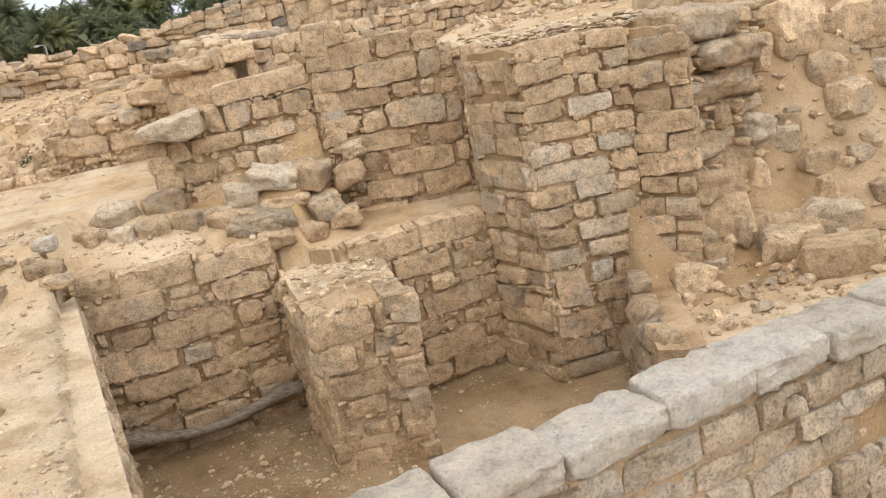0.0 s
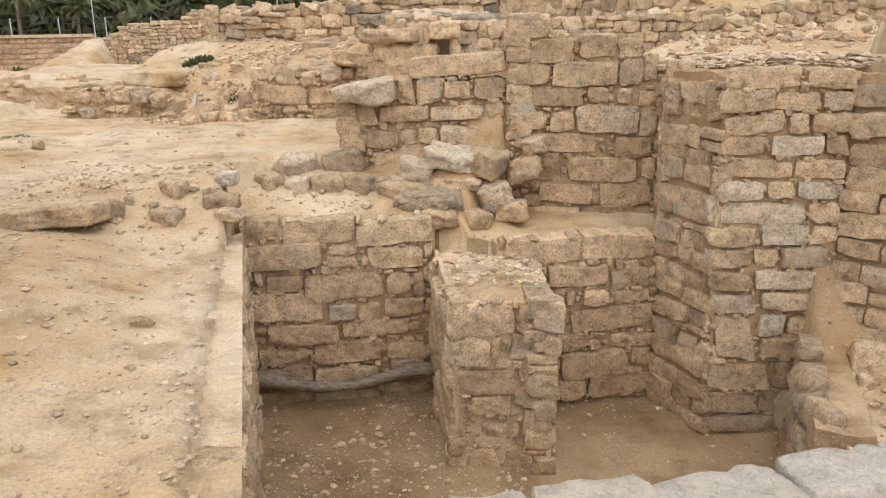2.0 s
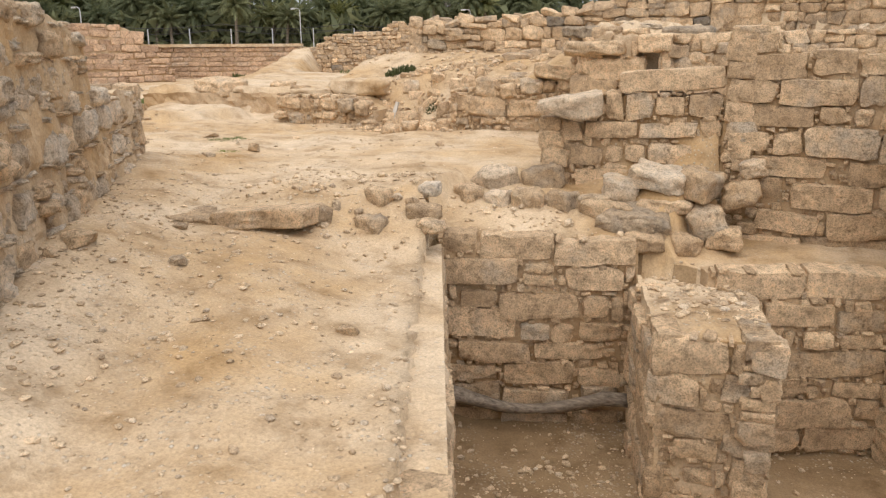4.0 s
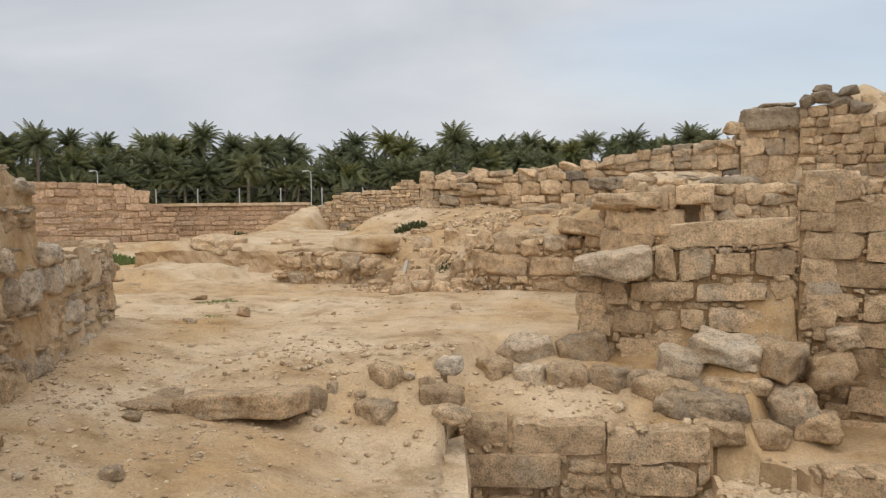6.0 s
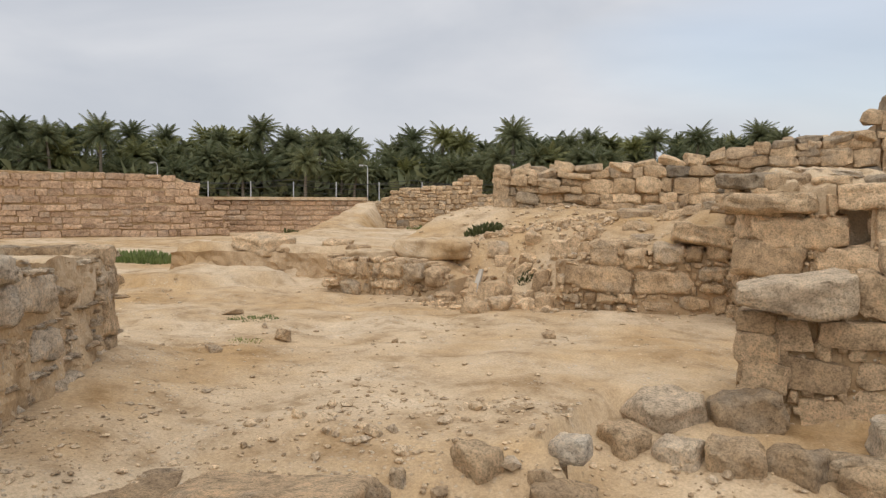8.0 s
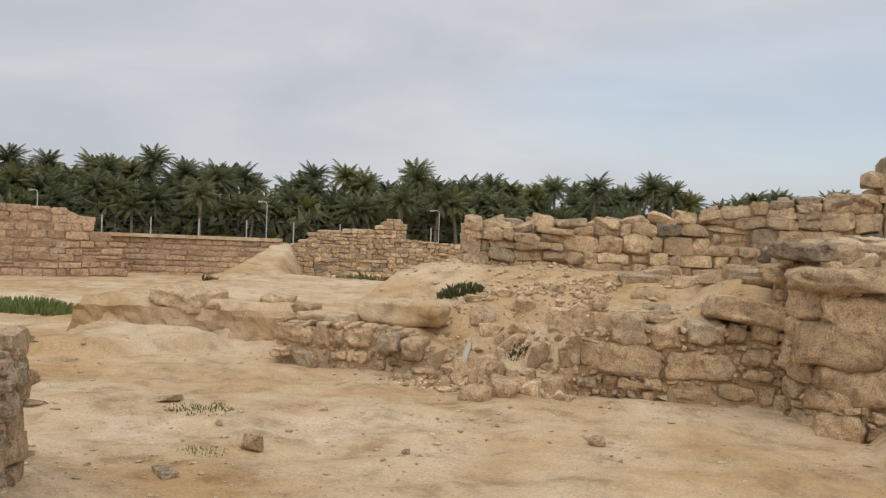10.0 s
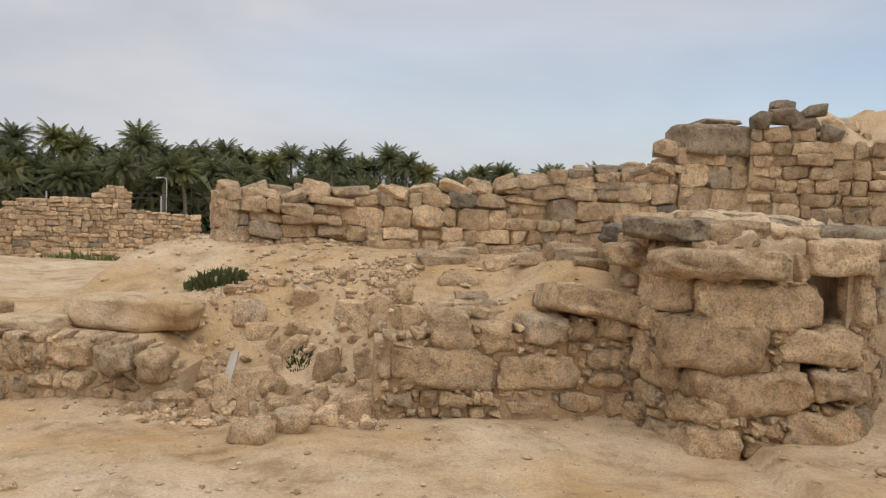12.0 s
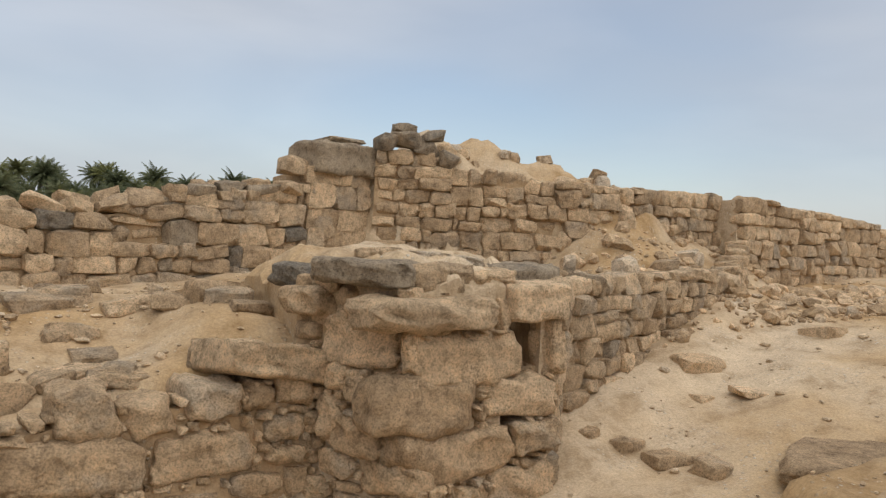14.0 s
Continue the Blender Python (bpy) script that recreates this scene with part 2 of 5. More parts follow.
M_WOOD = simple_mat("driftwood", (0.10, 0.078, 0.058), (0.34, 0.28, 0.215), 45.0, 0.85, 0, 0.6, (0.15, 1, 1))
M_TRUNK = simple_mat("palm_trunk", (0.10, 0.085, 0.065), (0.22, 0.19, 0.15), 3.0, 0.9, 0, 0.4, (1, 1, 4))
# frond green lightened: the haze over the distant grove is put into its colour
M_FROND = leaf_mat("hazy_palm_frond", (0.10, 0.122, 0.066), (0.22, 0.24, 0.13))
M_SCRUB = leaf_mat("scrub_leaf", (0.07, 0.085, 0.035), (0.15, 0.16, 0.07))
M_GRASS = leaf_mat("green_weed", (0.14, 0.19, 0.06), (0.26, 0.31, 0.12))
M_METAL = simple_mat("grey_painted_steel", (0.45, 0.46, 0.47), (0.55, 0.56, 0.57), 4.0, 0.45, 0.3, 0.02)
M_CABLE = simple_mat("black_cable", (0.03, 0.03, 0.03), (0.05, 0.05, 0.05), 4.0, 0.6, 0, 0.0)
M_LENS = simple_mat("lamp_lens", (0.6, 0.6, 0.58), (0.7, 0.7, 0.68), 4.0, 0.2, 0, 0.0)


# ---- ground ----
def smooth(a, b, v):
    u = np.clip((v - a) / (b - a), 0, 1)
    return u * u * (3 - 2 * u)


def inside(poly, x, y):
    r = np.zeros(np.shape(x), bool)
    for (x0, y0), (x1, y1) in zip(poly, poly[1:] + poly[:1]):
        if y0 != y1:
            r ^= ((y0 > y) != (y1 > y)) & (x < (x1 - x0) * (y - y0) / (y1 - y0) + x0)
    return r


def ripple(x, y):
    return (0.02 * np.sin(1.3 * x + 0.7 * y + 1) + 0.018 * np.sin(2.9 * y - 1.7 * x) + 0.012 * np.sin(5.3 * x + 3.1 * y)
            + 0.010 * np.sin(7.7 * y - 6.1 * x + 2) + 0.005 * np.sin(17 * x + 3 * np.sin(9 * y)) + 0.005 * np.sin(19 * y + 3 * np.sin(11 * x + 1)))


PIT = [(-3.62, 6.85), (-2.1, 7.5), (-1.4, 7.35), (-0.25, 7.75), (-0.1, 8.0), (0.4, 7.4), (0.95, 7.3), (0.85, 5.6), (1.6, 4.1), (-0.55, 3.12), (-1.2, 2.9), (-1.80, 3.2)]
LEDGE = [(-1.75, 7.2), (-0.1, 7.7), (-0.1, 8.75), (-1.5, 8.75), (-1.75, 8.2)]
BAYTOP = [(-3.75, 6.8), (-2.05, 7.4), (-1.7, 7.3), (-1.55, 8.5), (-3.0, 8.35), (-3.9, 8.1)]
MOUND = [(-11.6, 11.4), (-10.3, 11.9), (-9.3, 12.35), (-8.5, 11.7), (-7.9, 14.5), (-9.5, 19.5), (-14.0, 18.5), (-12.6, 14.0)]


def seg(x, y, p, q):
    """Distance from the line p-q (0 on it) and the share of the way along it."""
    vx, vy = q[0] - p[0], q[1] - p[1]
    t = np.clip(((x - p[0]) * vx + (y - p[1]) * vy) / (vx * vx + vy * vy), 0, 1)
    return np.hypot(x - p[0] - t * vx, y - p[1] - t * vy), t


def edge_soft(poly, x, y, w):
    """1 inside the outline, falling to 0 over w metres outside it."""
    d = np.full(np.shape(x), 9e9)
    for p, q in zip(poly, poly[1:] + poly[:1]):
        d = np.minimum(d, seg(x, y, p, q)[0])
    return np.where(inside(poly, x, y), 1.0, smooth(w, 0.0, d))


def ground_h(x, y):
    x, y = np.asarray(x, float), np.asarray(y, float)
    # west of the pit the earth climbs away from the edge
    dw = ((-1.66 - x) * 0.891 - (y - 3.25) * 0.454)
    z = 0.03 + 0.30 * smooth(0.1, 1.9, dw) * smooth(2.2, 4.8, y)
    z = z + (0.44 - z) * smooth(5.7, 7.0, y - 0.12 * (x + 3.5))
    # bank at the foot of the west wall
    db, tb = seg(x, y, (-3.6, 2.6), (-6.9, 6.9))
    z = z + 0.22 * smooth(0.75, 0.0, db) * (1 - 0.5 * tb)
    # terrace east of the niche tower
    east = smooth(-2.9, 1.6, x + 0.15 * (y - 11)) * smooth(8.3, 10.8, y)
    z = z + 0.85 * east + 0.22 * smooth(1.5, 6.0, x) * smooth(9, 13, y)
    dd = -(x + 2.15) * 0.444 + (y - 11.32) * 0.896
    z = z + 0.22 * smooth(-0.7, 0.0, dd) * smooth(-2.7, -2.2, x) * smooth(3.0, 1.0, x)
    z = np.where((x > -3.2) & (y > 8.5), z + 0.10 * smooth(8.5, 8.8, y), z)
    # fill behind the stepped wall end
    fb = edge_soft([(-2.7, 8.6), (-1.4, 8.6), (-1.4, 9.45), (-2.35, 9.35)], x, y, 0.3)
    z = z * (1 - fb) + np.maximum(z, 1.04) * fb
    # earth and rubble behind the east wall, climbing to the ridge
    m = smooth(0.25, 0.5, dd) * smooth(-2.75, -2.2, x) * smooth(3.6, 2.0, x - 0.3 * (y - 13))
    heap = 1.58 + 0.92 * smooth(0.3, 2.3, dd) * smooth(-0.7, 1.0, x) + 0.07 * np.sin(3.1 * x + 1.3 * y) * np.sin(2.3 * y)
    z = z * (1 - m) + np.maximum(heap, z) * m
    dc, tc = seg(x, y, (-1.15, 15.85), (0.9, 15.2))
    z = np.where(y > 15.35 - 0.318 * (np.minimum(x, 0.3) + 2.06), np.maximum(z, 3.28 - 0.52 * tc - 0.75 * dc + 0.08 * np.sin(9 * x + 4 * y)), z)
    # raised platform before the back wall
    front = np.where(x < -5.5, 11.28 + 0.22 * (-5.5 - x), 11.28)
    up = smooth(0.0, 0.3 + 0.5 * smooth(-5.4, -5.8, x) * smooth(-7.0, -6.4, x), y - front) * smooth(-8.6, -8.2, x) * smooth(-1.9, -2.6, x)
    plat = 1.0 + 0.42 * smooth(0.0, 1.9, y - front) + 0.22 * smooth(-5.0, -2.0, x) * smooth(12.0, 14.5, y)
    z = z * (1 - up) + np.maximum(plat, z) * up
    z = z + 0.22 * smooth(1.0, 0.2, np.hypot(x + 4.0, y - 12.1) + 0.12 * np.sin(6 * x + 4 * y)) * up + 0.14 * smooth(0.8, 0.1, np.hypot(x + 4.25, y - 11.72)) * up
    # dug earth mound
    e = edge_soft(MOUND, x + 0.04 * np.sin(5 * y + 3 * x), y + 0.04 * np.sin(4.3 * x), 0.1)
    z = z + 0.44 * e * (1 - up)
    z = z + 0.16 * edge_soft([(-10.6, 9.9), (-9.9, 10.1), (-9.6, 11.5), (-11.2, 11.4)], x, y, 0.15)
    # rubble slope east of the pier
    lump = 0.09 * np.sin(4.1 * x + 2.0 * y) * np.sin(3.3 * y - 1.4 * x + 1) + 0.05 * np.sin(9 * x - 5 * y) * np.sin(8 * y + 3 * x)
    slope = lump * smooth(6.4, 7.2, y) - 0.78 + 2.35 * smooth(6.7, 8.3, y - 0.12 * (x - 1)) + 0.16 * np.clip(x - 1.2, 0, 5)
    z = np.where((x > 0.75) & (y > 3.4) & (y < 9.2), slope, z)
    z = np.where((x > -0.15) & (x <= 1.62) & (y > 7.4) & (y < 9.3), 1.18, z)
    z = np.where(inside(BAYTOP, x, y), 0.02 + 0.30 * smooth(6.9, 8.2, y - 0.35 * (x + 3)), z)
    z = np.where(inside(LEDGE, x, y), -0.10, z)
    z = z + 0.24 * smooth(0.6, 0.1, np.hypot(x + 1.85, y - 8.2)) * (inside(BAYTOP, x, y) | inside(LEDGE, x, y))
    z = np.where(inside(PIT, x, y), -1.52 + 0.06 * np.sin(2.2 * x + 1.0) * np.sin(1.7 * y), z)
    z = np.where((x > -0.05) & (x < 3.2) & (y < 2.86 + 0.46 * (x + 0.29)), np.minimum(z, -1.1), z)
    r = np.hypot(x + 3, y - 5)
    z = z + ripple(x, y) * (1 - 0.6 * smooth(14.0, 30.0, r))
    far = smooth(26.0, 60.0, r)
    return z * (1 - far) - 0.9 * far


def axis(lo, hi, step, reach, grow):
    c = list(np.arange(lo, hi + 1e-6, step))
    a, b, s = lo, hi, step
    while b < reach:
        s *= grow
        a, b = a - s, b + s
        c = [a] + c + [b]
    return np.array(c)


def build_ground():
    gx, gy = axis(-12.0, 4.0, 0.09, 2500, 1.16), axis(0.5, 17.0, 0.09, 2500, 1.16)
    X, Y = np.meshgrid(gx, gy)
    Z = ground_h(X, Y)
    nx, ny = len(gx), len(gy)
    idx = np.arange(nx * ny).reshape(ny, nx)
    faces = np.stack([idx[:-1, :-1], idx[:-1, 1:], idx[1:, 1:], idx[1:, :-1]], -1).reshape(-1, 4)
    me = bpy.data.meshes.new("ground")
    me.from_pydata(np.stack([X, Y, Z], -1).reshape(-1, 3).tolist(), [], faces.tolist())
    me.polygons.foreach_set("use_smooth", np.ones(len(faces), bool))
    me.materials.append(M_EARTH)
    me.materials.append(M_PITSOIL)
    me.materials.append(M_SLOPE)
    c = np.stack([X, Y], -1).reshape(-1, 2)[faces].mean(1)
    # pit faces get the pit soil, slope faces the earth with shade in its colour
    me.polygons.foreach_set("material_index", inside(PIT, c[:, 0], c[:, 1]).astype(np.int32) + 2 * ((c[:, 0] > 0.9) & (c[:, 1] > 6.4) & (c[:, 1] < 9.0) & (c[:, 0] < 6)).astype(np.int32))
    return tagged(new("ground", me), "trodden pale sandy earth with ochre patches and grit", "ground", kind="structure")


ground = build_ground()


# ---- stones ----
def stone_mesh(name, rng, aspect=1.0, rnd=0.1, rough=0.03, cuts=2, chips=6, bite=0.14):
    """A stone in the unit cube: split faces, chipped corners, dents. aspect: length to height of what it will be stretched to."""
    bm = bmesh.new()
    bmesh.ops.create_cube(bm, size=1.0)
    bmesh.ops.subdivide_edges(bm, edges=bm.edges[:], cuts=cuts, use_grid_fill=True)
    size = Vector((aspect, 1.0, 1.0))
    seed = Vector((rng.uniform(-50, 50), rng.uniform(-50, 50), rng.uniform(-50, 50)))
    tap = [rng.uniform(-0.09, 0.09) for _ in range(4)]
    planes = []
    for _ in range(chips):
        sg = Vector([rng.choice((-1, 1)) for _ in range(3)])
        n = Vector((sg.x * rng.uniform(0.15, 1), sg.y * rng.uniform(0.0, 1), sg.z * rng.uniform(0.15, 1))).normalized()
        corner = Vector((sg.x * size.x / 2, sg.y / 2, sg.z / 2))
        planes.append((n, corner.dot(n) - rng.uniform(0.3, 1.0) * bite))
    for v in bm.verts:
        p = v.co.copy()
        for i in range(3):
            ring = 0.5 - 1.0 / (cuts + 1)
            if cuts <= 3 and abs(abs(p[i]) - ring) < 1e-3:
                p[i] = math.copysign(0.5 - min(rnd * 1.15 / size[i], 0.3), p[i])
        q = Vector((p.x * size.x, p.y * size.y, p.z * size.z))
        core = Vector([max(-(k / 2 - rnd), min(k / 2 - rnd, c)) for c, k in zip(q, size)])
        d = q - core
        if d.length > 1e-6:
            q = core + d.normalized() * min(rnd, d.length)
        q += noise.noise_vector(q * 1.6 + seed) * rough * 1.6
        for n, k in planes:
            over = q.dot(n) - k
            if over > 0:
                q -= n * over
        q += noise.noise_vector(q * 4.5 + seed) * rough * 0.7
        if cuts > 2:
            q += noise.noise_vector(q * 11.0 + seed) * rough * 0.5
        if cuts > 6:
            q += noise.noise_vector(q * 5.0 - seed) * rough * 0.6
        q.z += q.x / size.x * tap[0] + q.x * abs(q.x) * tap[1] * 0.4 / size.x
        q.x += q.z * tap[2]
        v.co = (q.x / size.x, q.y, q.z)
    me = bpy.data.meshes.new(name)
    bm.to_mesh(me)
    bm.free()
    me.polygons.foreach_set("use_smooth", np.ones(len(me.polygons), bool))
    if cuts <= 4:
        me.set_sharp_from_angle(angle=radians(30))
    return me


def rock_mesh(name, rng, aspect=1.0, loose=0.5, extra=12):
    """An angular broken stone in the unit cube: the hull of points on its faces and drawn-in corners."""
    bm = bmesh.new()
    for sx in (-1, 1):
        for sy in (-1, 1):
            for sz in (-1, 1):
                k = [rng.uniform(0.0, 0.22) * (0.5 + loose) for _ in range(3)]
                k[rng.randrange(3)] *= 1.6
                bm.verts.new((sx * (0.5 - k[0] / max(1, aspect * 0.7)), sy * (0.5 - k[1]), sz * (0.5 - k[2])))
    for _ in range(extra):
        c = [rng.uniform(-0.36, 0.36) for _ in range(3)]
        i = rng.randrange(3)
        c[i] = rng.choice((-1, 1)) * rng.uniform(0.46, 0.54)
        bm.verts.new(c)
    bmesh.ops.convex_hull(bm, input=bm.verts[:])
    bmesh.ops.delete(bm, geom=[v for v in bm.verts if not v.link_faces], context="VERTS")
    bmesh.ops.bevel(bm, geom=bm.edges[:], offset=0.028, segments=1, affect="EDGES", clamp_overlap=True)
    seed = Vector((rng.uniform(-50, 50), rng.uniform(-50, 50), 0))
    for v in bm.verts:
        v.co += noise.noise_vector(v.co * 4 + seed) * 0.02
    bmesh.ops.recalc_face_normals(bm, faces=bm.faces[:])
    me = bpy.data.meshes.new(name)
    bm.to_mesh(me)
    bm.free()
    me.polygons.foreach_set("use_smooth", np.ones(len(me.polygons), bool))
    me.set_sharp_from_angle(angle=radians(24))
    return me


ROCK = random.Random(7)
ASPECTS = (1.0, 1.9, 3.2)
SETS = {
    "ashlar": {a: [stone_mesh("stone", ROCK, a, 0.06, 0.06, 4, 10, 0.18) for _ in range(14)] for a in ASPECTS},
    "rubble": {a: [stone_mesh("stone", ROCK, a, 0.17, 0.08, 4, 9, 0.3) for _ in range(10)] + [rock_mesh("stone", ROCK, a, 0.45, 7) for _ in range(6)] for a in ASPECTS},
    "block": {a: [stone_mesh("block", ROCK, a, 0.09, 0.055, 8, 9, 0.17) for _ in range(6)] for a in ASPECTS},
    "worn": {a: [stone_mesh("stone", ROCK, a, 0.21, 0.085, 7, 8, 0.24) for _ in range(8)] for a in ASPECTS},
    "boulder": {a: [rock_mesh("boulder", ROCK, a, 0.85, 5) for _ in range(12)] for a in ASPECTS},
}
WITH_MAT = {}


def pick(style, aspect, mat, rng):
    a = min(ASPECTS, key=lambda k: abs(math.log(max(aspect, 0.2) / k)))
    i = rng.randrange(len(SETS[style][a]))
    key = (style, a, i, mat.name)
    if key not in WITH_MAT:
        me = SETS[style][a][i].copy()
        me.materials.append(mat)
        WITH_MAT[key] = me
    return WITH_MAT[key]


def put_stone(parent, rng, c, along, l, d, h, style="ashlar", mat=None, tilt=1.5, name="stone"):
    """A stone with its middle at c, its length l along the plan direction, d deep and h high."""
    ang = math.atan2(along[1], along[0])
    ob = new(name, pick(style, l / h, mat or M_ASHLAR, rng))
    flip = math.pi if rng.random() < 0.5 else 0.0
    rot = Euler((radians(rng.gauss(0, tilt)), radians(rng.gauss(0, tilt)), ang + flip + radians(rng.gauss(0, tilt))))
    ob.matrix_basis = Matrix.LocRotScale(c, rot, (l, d, h))
    ob.parent = parent
    return ob


def value(f, s):
    return f(s) if callable(f) else f


def prism(name, foot, z0, top, mat):
    """A solid over the plan outline foot (counter-clockwise), from z0 to the height top(x, y)."""
    bm = bmesh.new()
    lo = [bm.verts.new((x, y, z0)) for x, y in foot]
    hi = [bm.verts.new((x, y, top(x, y) if callable(top) else top)) for x, y in foot]
    n = len(foot)
    bm.faces.new(lo[::-1])
    bm.faces.new(hi)
    for i in range(n):
        bm.faces.new((lo[i], lo[(i + 1) % n], hi[(i + 1) % n], hi[i]))
    me = bpy.data.meshes.new(name)
    bm.to_mesh(me)
    bm.free()
    me.materials.append(mat)
    return new(name, me)


def mortar_wave(x, y, z, amp):
    return amp * (noise.noise((x * 3.3, y * 3.3, z * 3.3)) + 0.7 * noise.noise((x * 9 + 4, y * 9, z * 9)) + 0.4 * noise.noise((x * 23, y * 23 + 7, z * 23)))


def strip_core(name, p, q, base, top, thick, inset=0.035, mat=None, amp=0.016):
    """The earth-and-rubble body behind a face from p to q (seen with p at the viewer's left), uneven on its top and its mortared face."""
    mat = mat or M_CORE
    p, q = Vector(p), Vector(q)
    L = (q - p).length
    u = (q - p) / L
    n = Vector((u.y, -u.x))
    cell = 0.05 if L < 6 else 0.1
    steps = max(2, int(L / cell))
    across = 4
    tall = max(value(top, L * k / 20) - value(base, L * k / 20) for k in range(21))
    rows = max(2, int(tall / cell))
    verts, faces = [], []
    for i in range(steps + 1):
        s = L * i / steps
        z0, z1 = value(base, s) - 0.1, value(top, s) - 0.05
        for k in range(across + 1):
            c = p + u * s + n * (-thick + (thick - inset) * k / across)
            zt = z1 + 0.035 * noise.noise((c.x * 4, c.y * 4, 3.3)) + 0.02 * noise.noise((c.x * 13, c.y * 13, 1.3))
            verts.append((c.x, c.y, zt))
        for k in range(1, rows + 1):
            z = z1 + (z0 - z1) * k / rows
            c = p + u * s
            c = c + n * (-inset + mortar_wave(c.x, c.y, z, amp))
            verts.append((c.x, c.y, z))
        c = p + u * s - n * thick
        verts.append((c.x, c.y, z0))
    m = across + rows + 2
    for i in range(steps):
        a, b = i * m, (i + 1) * m
        for k in range(m):
            k2 = (k + 1) % m
            faces.append((a + k, a + k2, b + k2, b + k))
    faces.append(tuple(range(m))[::-1])
    faces.append(tuple(steps * m + k for k in range(m)))
    me = bpy.data.meshes.new(name)
    me.from_pydata(verts, [], faces)
    me.materials.append(mat)
    ob = new(name, me)
    bm = bmesh.new()
    bm.from_mesh(me)
    bmesh.ops.recalc_face_normals(bm, faces=bm.faces[:])
    bm.to_mesh(me)
    bm.free()
    return ob


def mortar(parent, p, q, base, top, inset=0.02, thick=0.07, mat=None):
    """The earth mortar that fills the joints of one face of a solid wall."""
    ob = strip_core("mortar", p, q, base, top, thick, inset, mat)
    ob.parent = parent
    return ob


def lay(parent, p, q, base, top, seed, L=(0.22, 0.5), H=(0.13, 0.2), depth=0.26, joint=0.006, proud=0.014, tilt=1.2, split=0.18,
        chink=0.12, style="ashlar", mat=None, wave=0.02, other=None, other_share=0.0, keep=None):
    """Courses of single stones on the face from p to q."""
    rng = random.Random(seed)
    mat = mat or M_ASHLAR
    p, q = Vector(p), Vector(q)
    length = (q - p).length
    u = (q - p) / length
    n = Vector((u.y, -u.x))
    z = min(value(base, length * k / 20) for k in range(21)) - 0.03
    ztop = max(value(top, length * k / 20) for k in range(21))
    count = 0

    def one(s0, s1, z0, z1, sm=1.0):
        nonlocal count
        sc, zc = (s0 + s1) / 2, (z0 + z1) / 2
        if zc > value(top, sc) - 0.25 * (z1 - z0) or zc < value(base, sc) - 0.02:
            return
        if keep and not keep(sc, zc):
            return
        d = depth * rng.uniform(0.8, 1.15)
        out = rng.gauss(0, proud)
        c = p + u * sc + n * (out - d / 2)
        m = other if other and rng.random() < other_share else mat
        put_stone(parent, rng, (c.x, c.y, zc), u, s1 - s0 - joint, d, z1 - z0 - joint, style, m, tilt)
        count += 1

    while z < ztop:
        h = rng.uniform(*H)
        s = -rng.uniform(0, 0.05)
        ph = rng.uniform(0, 6)
        while s < length:
            l = rng.uniform(*L) * (1.25 if rng.random() < 0.15 else 1)
            e = min(s + l, length + 0.02)
            if length - e < L[0] * 0.5:
                e = length + rng.uniform(-0.01, 0.02)
            dz = wave * math.sin(1.9 * s + ph)
            r = rng.random()
            if e - s < 0.05:
                break
            if r < split and h > 0.13:
                k = rng.uniform(0.4, 0.6)
                one(s, e, z + dz, z + dz + h * k)
                if e - s > 0.25 and rng.random() < 0.5:
                    mid = s + (e - s) * rng.uniform(0.4, 0.6)
                    one(s, mid, z + dz + h * k, z + dz + h)
                    one(mid, e, z + dz + h * k, z + dz + h)
                else:
                    one(s, e, z + dz + h * k, z + dz + h)
            elif r < split + chink:
                w = rng.uniform(0.06, 0.10)
                one(s, e - w, z + dz, z + dz + h)
                zz = z + dz
                while zz < z + dz + h - 0.03:
                    k = rng.uniform(0.045, 0.085)
                    one(e - w, e, zz, min(zz + k, z + dz + h))
                    zz += k
            else:
                one(s, e, z + dz, z + dz + h * rng.uniform(0.92, 1.0))
            s = e
        z += h
        if rng.random() < chink * 1.5 and z < ztop - 0.1:
            t = rng.uniform(0.035, 0.05)
            s = 0.0
            while s < length:
                e = s + rng.uniform(0.06, 0.2)
                if rng.random() < 0.75:
                    one(s, min(e, length), z, z + t)
                s = e
            z += t
    return count


